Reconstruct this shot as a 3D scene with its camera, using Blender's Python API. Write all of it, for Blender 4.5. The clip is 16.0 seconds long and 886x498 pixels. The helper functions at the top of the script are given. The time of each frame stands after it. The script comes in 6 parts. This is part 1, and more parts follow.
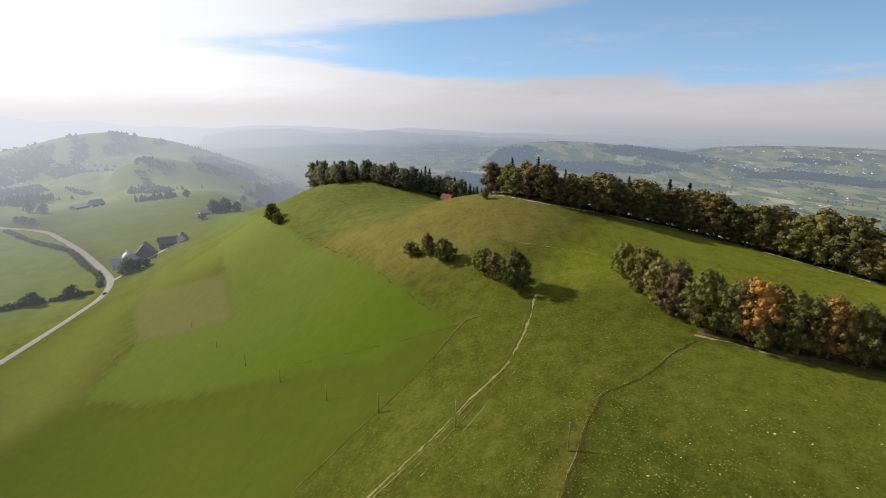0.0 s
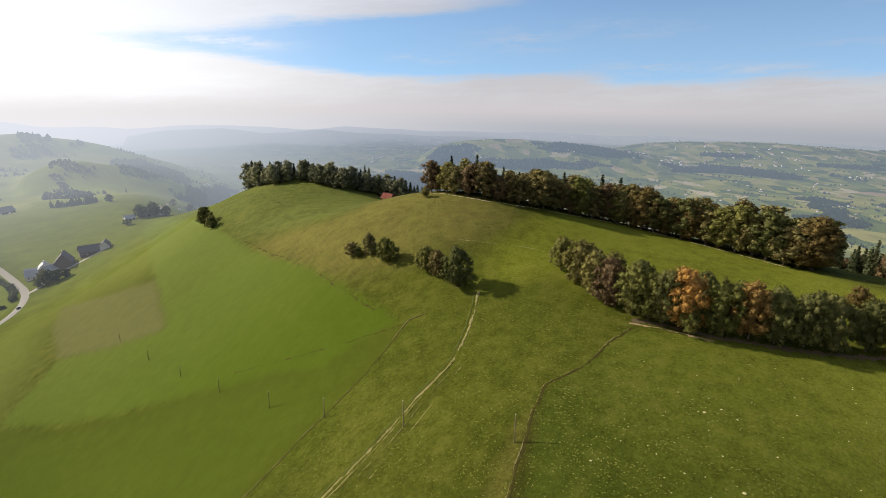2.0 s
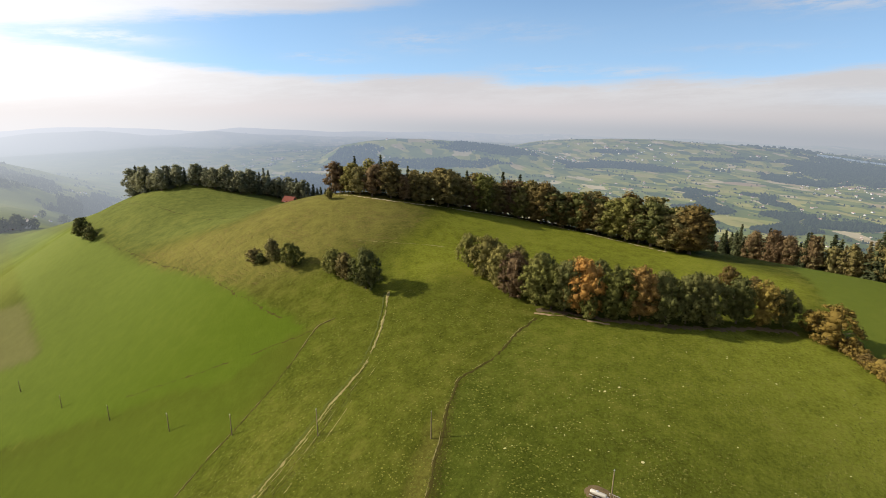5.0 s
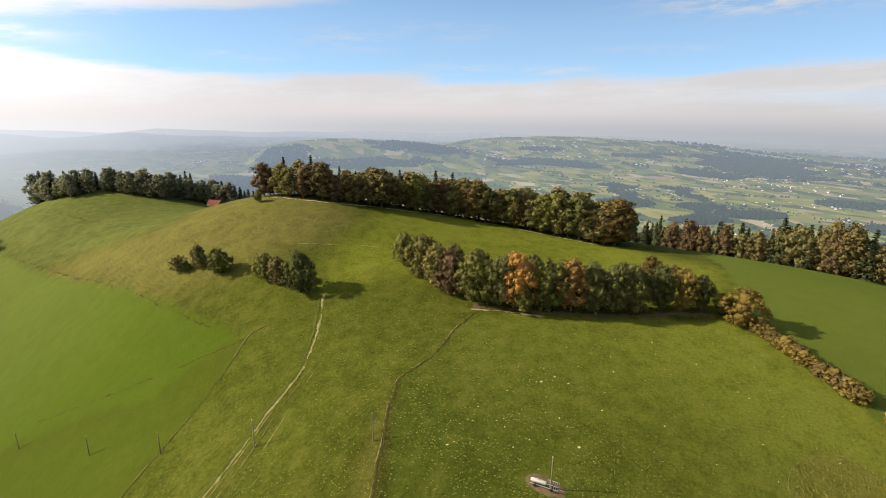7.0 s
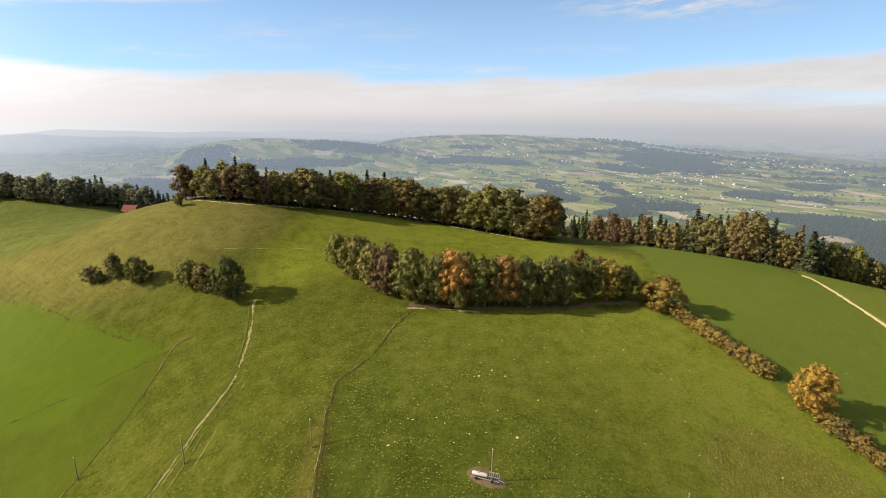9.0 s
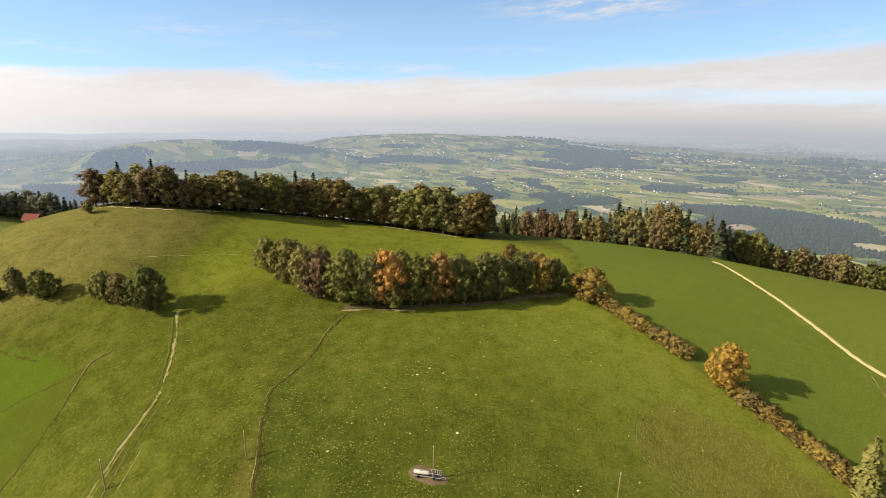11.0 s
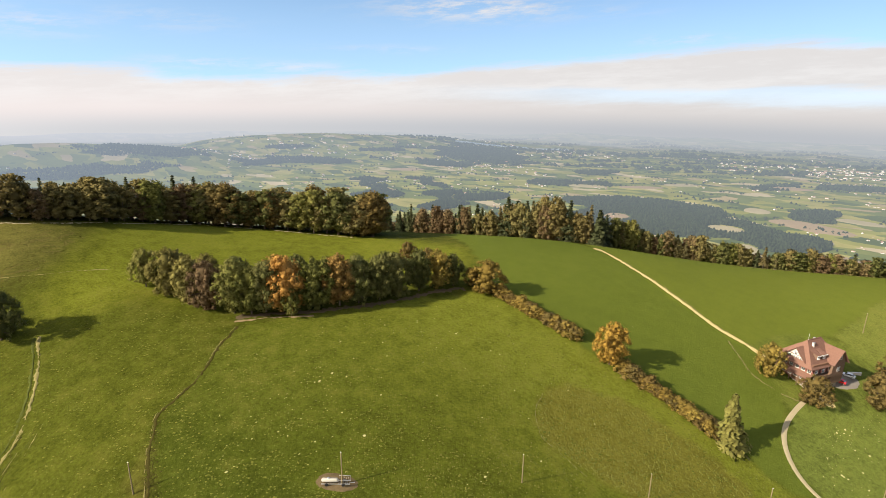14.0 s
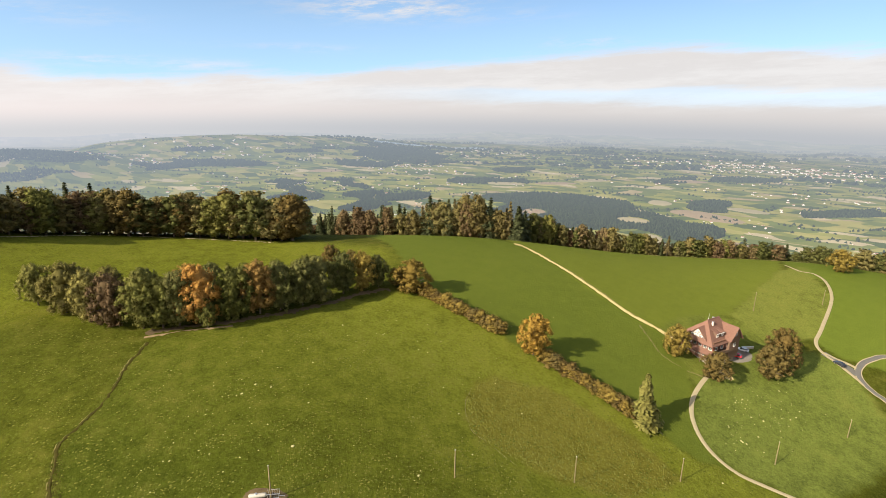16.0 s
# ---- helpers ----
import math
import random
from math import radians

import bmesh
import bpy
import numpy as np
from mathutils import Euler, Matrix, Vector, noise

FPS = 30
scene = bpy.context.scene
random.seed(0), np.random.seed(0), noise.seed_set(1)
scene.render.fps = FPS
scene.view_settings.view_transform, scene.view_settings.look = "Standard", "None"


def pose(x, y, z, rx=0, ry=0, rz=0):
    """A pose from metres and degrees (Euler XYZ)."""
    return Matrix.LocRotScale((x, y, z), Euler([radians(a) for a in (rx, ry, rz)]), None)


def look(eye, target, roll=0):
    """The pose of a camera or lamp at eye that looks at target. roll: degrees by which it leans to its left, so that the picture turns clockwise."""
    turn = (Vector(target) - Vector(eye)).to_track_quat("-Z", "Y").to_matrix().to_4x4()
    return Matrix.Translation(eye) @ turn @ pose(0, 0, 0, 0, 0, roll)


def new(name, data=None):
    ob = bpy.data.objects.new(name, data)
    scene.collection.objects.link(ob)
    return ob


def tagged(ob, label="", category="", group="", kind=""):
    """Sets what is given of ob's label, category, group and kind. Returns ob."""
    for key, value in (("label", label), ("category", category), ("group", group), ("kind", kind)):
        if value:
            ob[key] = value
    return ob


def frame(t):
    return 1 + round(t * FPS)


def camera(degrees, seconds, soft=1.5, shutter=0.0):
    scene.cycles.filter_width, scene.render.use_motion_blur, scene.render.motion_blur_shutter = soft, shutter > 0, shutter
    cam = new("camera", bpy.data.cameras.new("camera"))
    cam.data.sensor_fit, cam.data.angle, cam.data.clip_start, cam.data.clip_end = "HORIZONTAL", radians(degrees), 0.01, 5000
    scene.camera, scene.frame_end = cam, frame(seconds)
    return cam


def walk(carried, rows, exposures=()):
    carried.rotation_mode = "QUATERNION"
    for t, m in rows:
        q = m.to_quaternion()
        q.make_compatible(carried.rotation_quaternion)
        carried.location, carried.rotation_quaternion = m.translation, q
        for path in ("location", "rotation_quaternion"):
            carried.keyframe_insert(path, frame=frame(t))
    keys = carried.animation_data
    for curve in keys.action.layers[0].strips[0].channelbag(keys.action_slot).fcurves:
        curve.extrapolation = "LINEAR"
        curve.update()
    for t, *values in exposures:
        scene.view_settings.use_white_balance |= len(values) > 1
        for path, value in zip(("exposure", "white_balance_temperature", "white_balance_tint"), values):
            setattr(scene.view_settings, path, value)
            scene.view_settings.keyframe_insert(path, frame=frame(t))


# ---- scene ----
# ---- the camera: a drone that hovers over the ridge and turns to its right ----
cam = camera(79.99, 16.0, soft=0.35)
TURNS = [
    (0, -0.00, -15.86, 0.66),
    (0.5, -1.54, -15.89, 0.65),
    (1, -3.22, -15.89, 0.68),
    (1.5, -4.92, -15.90, 0.65),
    (2, -6.50, -15.94, 0.63),
    (2.5, -8.07, -15.92, 0.62),
    (3, -9.82, -15.87, 0.66),
    (3.5, -11.60, -15.91, 0.66),
    (4, -13.27, -15.89, 0.69),
    (6.5, -22.43, -15.85, 0.60),
    (7, -24.14, -15.86, 0.61),
    (7.5, -25.89, -15.86, 0.66),
    (8, -27.82, -15.89, 0.64),
    (8.5, -29.75, -15.86, 0.66),
    (9, -31.54, -15.91, 0.67),
    (11.5, -40.88, -15.89, 0.67),
    (12, -42.71, -15.86, 0.70),
    (12.5, -44.55, -15.88, 0.72),
    (13, -46.58, -15.89, 0.68),
    (13.5, -48.62, -15.93, 0.67),
    (14, -50.57, -15.93, 0.66),
    (14.5, -52.64, -15.91, 0.64),
    (15, -54.89, -15.89, 0.61),
    (15.5, -56.94, -15.90, 0.64),
    (16, -59.16, -15.86, 0.63),
]


def aim(yaw, pitch, roll):
    a, p = radians(yaw), radians(pitch)
    return look((0, 0, 0), (-math.sin(a) * math.cos(p), math.cos(a) * math.cos(p), math.sin(p)), roll)


walk(cam, [(t, aim(yaw, pitch, roll)) for t, yaw, pitch, roll in TURNS], exposures=[(0.0, 0.36, 6300, 10), (4.0, 0.54, 6400, 10), (9.0, 0.80, 6600, 10), (16.0, 0.93, 6750, 10)])

# ---- sky and sun ----
SUN_AZ, SUN_EL = -66.0, 30.0


def toward(az, el=0.0):
    a, e = radians(az), radians(el)
    return Vector((math.sin(a) * math.cos(e), math.cos(a) * math.cos(e), math.sin(e)))


class Nodes:
    """Short names for building node trees."""

    def __init__(self, tree):
        self.t = tree
        tree.nodes.clear()

    def add(self, kind, ins=None, **props):
        n = self.t.nodes.new(kind)
        for k, v in props.items():
            setattr(n, k, v)
        for k, v in (ins or {}).items():
            s = n.inputs[k]
            if isinstance(v, bpy.types.NodeSocket):
                self.t.links.new(v, s)
            else:
                s.default_value = v
        return n

    def math(self, op, a, b=0.0, c=0.0, clamp=False):
        return self.add("ShaderNodeMath", {0: a, 1: b, 2: c}, operation=op, use_clamp=clamp).outputs[0]

    def mix(self, f, a, b, how="MIX"):
        n = self.add("ShaderNodeMix", data_type="RGBA", blend_type=how)
        for s, v in ((n.inputs[0], f), (n.inputs[6], a), (n.inputs[7], b)):
            if isinstance(v, bpy.types.NodeSocket):
                self.t.links.new(v, s)
            else:
                s.default_value = v if not isinstance(v, tuple) or len(v) == 4 else (*v, 1)
        return n.outputs[2]

    def band(self, x, lo, hi):
        return self.add("ShaderNodeMapRange", {0: x, 1: lo, 2: hi, 3: 0.0, 4: 1.0}, interpolation_type="SMOOTHSTEP").outputs[0]

    def noise(self, vec, scale, detail=4.0, rough=0.55):
        return self.add("ShaderNodeTexNoise", {"Vector": vec, "Scale": scale, "Detail": detail, "Roughness": rough}).outputs[0]


# airlight colours that haze() mixes into far materials as emission
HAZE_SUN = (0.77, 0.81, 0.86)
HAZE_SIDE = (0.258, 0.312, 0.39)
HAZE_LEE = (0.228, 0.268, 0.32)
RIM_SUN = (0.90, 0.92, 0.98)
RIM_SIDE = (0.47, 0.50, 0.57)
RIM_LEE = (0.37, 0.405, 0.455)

world = bpy.data.worlds.new("sky")
world.use_nodes = True
scene.world = world
N = Nodes(world.node_tree)
way = N.add("ShaderNodeTexCoord").outputs["Generated"]
sep = N.add("ShaderNodeSeparateXYZ", {0: way})
up = sep.outputs[2]
raised = N.add("ShaderNodeCombineXYZ", {0: sep.outputs[0], 1: sep.outputs[1], 2: N.math("MULTIPLY_ADD", N.math("MAXIMUM", up, 0.0), 1.6, 0.16)}).outputs[0]
sky = N.add("ShaderNodeTexSky", {"Vector": raised}, sky_type="NISHITA", sun_disc=False, sun_elevation=radians(SUN_EL), sun_rotation=radians(SUN_AZ), altitude=900, air_density=1.0, dust_density=0.6, ozone_density=2.0)
blue = N.mix(1.0, sky.outputs[0], (0.205, 0.223, 0.213), "MULTIPLY")
blue = N.mix(N.math("MULTIPLY", N.band(up, 0.18, 0.55), 0.6), blue, (0.12, 0.19, 0.34))
blue = N.mix(N.math("MULTIPLY", N.band(up, 0.26, 0.06), 0.38), blue, (0.43, 0.60, 0.79))
sunny = N.add("ShaderNodeVectorMath", {0: way, 1: toward(SUN_AZ)}, operation="DOT_PRODUCT").outputs["Value"]
side = N.band(sunny, 0.05, 0.95)
glare = N.band(sunny, 0.42, 1.02)
azim = N.math("ARCTAN2", sep.outputs[0], sep.outputs[1])
streaky = N.add("ShaderNodeCombineXYZ", {0: N.math("MULTIPLY", azim, 2.1), 1: N.math("MULTIPLY_ADD", up, 15.0, N.math("MULTIPLY", azim, -0.9)), 2: 0.4}).outputs[0]
broad = N.noise(streaky, 0.9, 2.0, 0.5)
streak = N.noise(streaky, 1.9, 9.0, 0.70)
elev = N.math("MULTIPLY", up, 57.3)
# the cloud bank: the height of its upper edge, in degrees, by azimuth
ramp = N.add("ShaderNodeValToRGB", {0: N.math("MULTIPLY_ADD", azim, 1 / radians(180), 60 / 180)})
for k, (a, e) in enumerate([(-60, 7.5), (-30, 5.8), (-20, 4.6), (-8, 3.4), (5, 2.4), (17, 1.9), (30, 2.0), (40, 2.6), (53, 3.4), (66, 4.2), (82, 5.1), (98, 4.9), (119, 4.5)]):
    stop = ramp.color_ramp.elements[k] if k < 2 else ramp.color_ramp.elements.new(1.0)
    stop.position, stop.color = (a + 60) / 180, (e / 10, e / 10, e / 10, 1)
top_edge = N.math("MULTIPLY", ramp.outputs[0], 10.0)
ruffle = N.math("ADD", N.math("MULTIPLY_ADD", streak, 3.6, -1.8), N.math("MULTIPLY_ADD", broad, 2.4, -1.2))
bank = N.math("MULTIPLY", N.band(N.math("SUBTRACT", N.math("ADD", elev, ruffle), top_edge), 0.6, -1.0), 0.93)
# high veil towards the sun, and the loose wisps
veil_edge = N.math("ADD", N.math("MULTIPLY_ADD", azim, 57.3 * 0.115, 7.7), ruffle)
veil = N.math("MULTIPLY", N.band(N.math("SUBTRACT", elev, veil_edge), -0.6, 0.9), N.math("MULTIPLY", N.band(azim, 0.42, 0.02), 0.8))
wisps = veil
fine_way = N.add("ShaderNodeCombineXYZ", {0: N.math("MULTIPLY", azim, 9.0), 1: N.math("MULTIPLY_ADD", up, 46.0, N.math("MULTIPLY", azim, -3.0)), 2: 2.7}).outputs[0]
shred = N.noise(fine_way, 1.6, 8.0, 0.68)
for a, e, wide_, tall_, much in ((54, 8.6, 8.5, 1.1, 0.9), (72.8, 5.5, 3.6, 0.45, 0.6), (5, 4.0, 3.5, 0.5, 0.5), (14.5, 5.6, 4.5, 1.0, 0.4), (-15, 4.9, 5, 0.6, 0.7), (93, 9.2, 5, 0.7, 0.8), (27, 3.0, 5, 0.5, 0.5), (44, 4.7, 6, 0.4, 0.3), (24, 6.5, 6, 0.9, 0.25), (66, 8.0, 5, 0.8, 0.2), (36, 2.8, 5, 0.5, 0.5)):
    q = N.math("ADD", N.math("POWER", N.math("ABSOLUTE", N.math("MULTIPLY_ADD", azim, 57.3 / wide_, -a / wide_)), 2.0), N.math("POWER", N.math("ABSOLUTE", N.math("MULTIPLY_ADD", elev, 1 / tall_, -e / tall_)), 2.0))
    spot = N.math("MULTIPLY", N.math("EXPONENT", N.math("MULTIPLY", q, -1.0)), N.band(shred, 0.40, 0.66))
    wisps = N.math("MAXIMUM", wisps, N.math("MULTIPLY", spot, much))
cover = N.math("MAXIMUM", wisps, bank)
# a clear strip low in the lee, under the bank
strip = N.math("MULTIPLY", N.band(azim, 0.75, 1.25), N.band(N.math("ABSOLUTE", N.math("ADD", N.math("ADD", up, -0.008), N.math("MULTIPLY_ADD", streak, 0.04, -0.02))), 0.018, 0.006))
cover = N.math("MULTIPLY", cover, N.math("MULTIPLY_ADD", strip, -0.36, 1.0))
lee = N.band(sunny, 0.2, -0.85)
bright = N.band(sunny, 0.18, 1.0)
cloud = N.mix(bright, N.mix(lee, (0.66, 0.62, 0.61), (0.60, 0.575, 0.565)), (1.25, 1.2, 1.17))
cloud = N.mix(N.math("MULTIPLY", N.band(streak, 0.40, 0.62), 0.6), cloud, N.mix(bright, N.mix(lee, (0.75, 0.72, 0.715), (0.70, 0.685, 0.68)), (1.35, 1.33, 1.32)))
out = N.mix(cover, blue, cloud)
out = N.mix(N.math("MULTIPLY", glare, 0.72), out, (1.3, 1.27, 1.25))
low = N.mix(side, N.mix(lee, (0.50, 0.515, 0.55), (0.39, 0.415, 0.455)), (0.98, 0.95, 0.95))
pink = N.mix(bright, N.mix(lee, (0.69, 0.64, 0.645), (0.54, 0.525, 0.53)), (1.0, 0.95, 0.93))
out = N.mix(N.band(N.math("ADD", up, N.math("MULTIPLY_ADD", streak, 0.03, -0.015)), 0.022, -0.03), out, pink)
out = N.mix(N.band(up, -0.015, -0.055), out, low)
out = N.mix(N.band(up, -0.10, -0.25), out, (0.06, 0.09, 0.04))
N.add("ShaderNodeOutputWorld", {0: N.add("ShaderNodeBackground", {0: out, 1: 0.69}).outputs[0]})

sun = new("sun", bpy.data.lights.new("sun", "SUN"))
sun.data.energy, sun.data.angle, sun.data.color = 5.0, radians(0.6), (1.0, 0.91, 0.76)
sun.matrix_world = look(toward(SUN_AZ, SUN_EL) * 500, (0, 0, 0))

# ---- materials ----


def material(name):
    m = bpy.data.materials.new(name)
    m.use_nodes = True
    return m, Nodes(m.node_tree)


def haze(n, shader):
    """Far land only: haze painted as emission, which grows with the way from the hill."""
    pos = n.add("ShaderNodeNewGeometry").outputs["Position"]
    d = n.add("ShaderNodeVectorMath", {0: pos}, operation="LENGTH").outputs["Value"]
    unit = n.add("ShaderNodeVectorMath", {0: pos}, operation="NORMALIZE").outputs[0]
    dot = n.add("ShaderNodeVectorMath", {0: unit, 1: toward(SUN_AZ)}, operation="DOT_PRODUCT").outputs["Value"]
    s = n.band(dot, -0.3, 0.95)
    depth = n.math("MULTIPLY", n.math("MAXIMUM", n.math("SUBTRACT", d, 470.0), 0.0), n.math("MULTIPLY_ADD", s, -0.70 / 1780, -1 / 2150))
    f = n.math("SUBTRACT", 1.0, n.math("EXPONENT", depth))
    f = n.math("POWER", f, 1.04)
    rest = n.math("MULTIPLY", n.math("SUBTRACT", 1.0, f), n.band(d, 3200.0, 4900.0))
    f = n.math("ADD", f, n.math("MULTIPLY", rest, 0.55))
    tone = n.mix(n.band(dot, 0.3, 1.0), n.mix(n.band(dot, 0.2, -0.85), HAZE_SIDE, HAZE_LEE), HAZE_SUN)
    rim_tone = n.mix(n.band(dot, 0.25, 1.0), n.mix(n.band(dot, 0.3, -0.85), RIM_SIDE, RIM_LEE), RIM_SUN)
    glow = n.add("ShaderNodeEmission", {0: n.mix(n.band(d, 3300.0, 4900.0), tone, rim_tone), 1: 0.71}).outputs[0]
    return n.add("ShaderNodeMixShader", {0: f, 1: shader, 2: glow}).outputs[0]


def finish(n, shader):
    n.add("ShaderNodeOutputMaterial", {0: shader})


def plain(name, color, rough=0.8, metal=0.0, vary=0.25, scale=1.5, bump=0.15, far=False):
    m, n = material(name)
    pos = n.add("ShaderNodeTexCoord").outputs["Object"]
    grain = n.noise(pos, scale, 5.0, 0.65)
    wear = n.noise(pos, scale * 9, 3.0)
    rand = n.add("ShaderNodeObjectInfo").outputs["Random"]
    v = n.math("ADD", n.math("MULTIPLY", grain, 0.6), n.math("MULTIPLY", wear, 0.4))
    v = n.math("MULTIPLY_ADD", n.math("ADD", v, n.math("MULTIPLY", rand, 0.25)), 2 * vary, 1 - 1.25 * vary)
    col = n.mix(1.0, color, n.add("ShaderNodeCombineColor", {0: v, 1: v, 2: v}).outputs[0], "MULTIPLY")
    rel = n.add("ShaderNodeBump", {"Strength": bump, "Distance": 0.05, "Height": wear}).outputs[0]
    b = n.add("ShaderNodeBsdfPrincipled", {"Base Color": col, "Roughness": rough, "Metallic": metal, "Specular IOR Level": 0.05 if rough > 0.82 else 0.4, "Normal": rel}).outputs[0]
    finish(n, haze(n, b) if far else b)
    return m


def foliage(name, color, second, far=False):
    m, n = material(name)
    pos = n.add("ShaderNodeNewGeometry")
    info = n.add("ShaderNodeObjectInfo").outputs["Random"]
    isl = pos.outputs["Random Per Island"]
    patch = n.noise(pos.outputs["Position"], 0.35, 3.0)
    f = n.math("ADD", n.math("MULTIPLY", patch, 1.0), n.math("MULTIPLY_ADD", info, 0.5, -0.25), clamp=True)
    col = n.mix(n.band(f, 0.25, 0.85), color, second)
    v = n.math("MULTIPLY_ADD", isl, 0.5, 0.75)
    v = n.math("MULTIPLY", v, n.math("MULTIPLY_ADD", info, 0.4, 0.8))
    col = n.mix(1.0, col, n.add("ShaderNodeCombineColor", {0: v, 1: v, 2: v}).outputs[0], "MULTIPLY")
    b = n.add("ShaderNodeBsdfPrincipled", {"Base Color": col, "Roughness": 0.8, "Specular IOR Level": 0.08}).outputs[0]
    tr = n.add("ShaderNodeBsdfTranslucent", {0: col}).outputs[0]
    b = n.add("ShaderNodeMixShader", {0: 0.28, 1: b, 2: tr}).outputs[0]
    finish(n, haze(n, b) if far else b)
    return m


LEAF = [foliage("leaves_green", (0.141, 0.143, 0.035), (0.171, 0.156, 0.043)),
        foliage("leaves_yellow_green", (0.198, 0.171, 0.049), (0.175, 0.156, 0.047)),
        foliage("leaves_red_brown", (0.167, 0.110, 0.056), (0.152, 0.115, 0.050)),
        foliage("leaves_dark_green", (0.098, 0.105, 0.031), (0.121, 0.115, 0.037)),
        foliage("leaves_orange", (0.43, 0.225, 0.055), (0.35, 0.195, 0.052)),
        foliage("leaves_rust", (0.238, 0.164, 0.038), (0.205, 0.152, 0.036)),
        foliage("leaves_beech", (0.186, 0.147, 0.053), (0.156, 0.137, 0.050)),
        foliage("leaves_golden", (0.36, 0.218, 0.042), (0.29, 0.187, 0.042)),
        foliage("leaves_copper", (0.165, 0.112, 0.035), (0.128, 0.098, 0.033)),
        foliage("leaves_tan", (0.320, 0.196, 0.060), (0.248, 0.164, 0.053))]
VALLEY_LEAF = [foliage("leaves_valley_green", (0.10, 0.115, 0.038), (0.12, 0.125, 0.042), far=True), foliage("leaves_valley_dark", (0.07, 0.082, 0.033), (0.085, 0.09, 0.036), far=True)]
# far ridge: paler, greyer copies, with the haze there put into base colour
HAZED_RIDGE_LEAF = foliage("leaves_ridge_hazed", (0.190, 0.192, 0.110), (0.215, 0.207, 0.115))
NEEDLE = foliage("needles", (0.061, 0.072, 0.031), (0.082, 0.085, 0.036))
HAZED_RIDGE_NEEDLE = foliage("needles_ridge_hazed", (0.105, 0.115, 0.068), (0.12, 0.125, 0.074))
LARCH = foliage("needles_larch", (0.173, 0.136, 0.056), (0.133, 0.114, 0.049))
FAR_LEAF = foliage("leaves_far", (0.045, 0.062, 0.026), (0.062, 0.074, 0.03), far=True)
BARK = plain("bark", (0.11, 0.085, 0.06), 0.9, vary=0.5, scale=3, bump=0.6)
DIRT = plain("dirt_track", (0.54, 0.42, 0.19), 0.95, vary=0.6, scale=0.6, bump=0.4)
RUT = plain("worn_track", (0.20, 0.172, 0.066), 0.95, vary=0.9, scale=0.5, bump=0.4)
TRODDEN = plain("trodden_earth", (0.050, 0.042, 0.010), 0.95, vary=0.7, scale=0.5, bump=0.5)
TURF = plain("flattened_turf", (0.062, 0.070, 0.014), 0.95, vary=0.6, scale=0.5, bump=0.4)
FURROW = plain("furrow", (0.032, 0.030, 0.007), 0.95, vary=0.6, scale=0.5, bump=0.5)
GRAVEL = plain("gravel", (0.345, 0.285, 0.17), 0.95, vary=0.3, scale=0.8, bump=0.3)
ASPHALT = plain("asphalt", (0.125, 0.118, 0.104), 0.9, vary=0.25, scale=0.4, bump=0.2)
WOODPOLE = plain("pole_wood", (0.18, 0.14, 0.075), 0.85, vary=0.4, scale=4)
METAL = plain("galvanised_metal", (0.55, 0.55, 0.55), 0.45, 0.8, vary=0.2)
WHITE = plain("white_paint", (0.75, 0.74, 0.70), 0.6, vary=0.12)

# ---- the ground ----
HILLS = [(59, 90, 90, 66.0), (20, 160, 70, 7.7), (25, 265, 60, 33.0), (95, 150, 80, -7.9), (130, 280, 90, 61.3),
         (170, 200, 80, 11.1), (230, 90, 90, 35.0), (290, 190, 100, 36.6), (150, 20, 80, 9.8), (200, -20, 90, -12.8),
         (110, 30, 60, -13.1), (330, 20, 110, 11.9), (365, -70, 110, 54.0), (-60, 470, 110, 69.1), (-100, 340, 90, 48.5),
         (30, 400, 90, 4.4), (-40, 220, 80, 43.7), (-160, 300, 110, -21.1), (-110, 160, 110, -27.7), (-300, 450, 170, -22.4),
         (-300, 200, 170, 12.6), (-150, 700, 200, 51.0), (-500, 600, 260, 3.7), (150, -150, 150, 26.9), (-100, -150, 180, 44.4),
         (-600, 0, 300, -14.8)]
CREST_AZ = [-180, -20, -13, -6, 0, 4, 8, 25, 40, 50, 60, 67, 75, 84, 93, 100, 110, 130, 180]
CREST_R = [620, 620, 560, 510, 470, 400, 352, 345, 350, 330, 318, 312, 340, 352, 372, 382, 430, 600, 600]
# far hills: azimuth, distance, width across, width along, height
FAR_HILLS = [(-14, 1500, 150, 300, 22), (-38, 1500, 90, 120, 12), (-20.5, 1450, 60, 120, 14)]
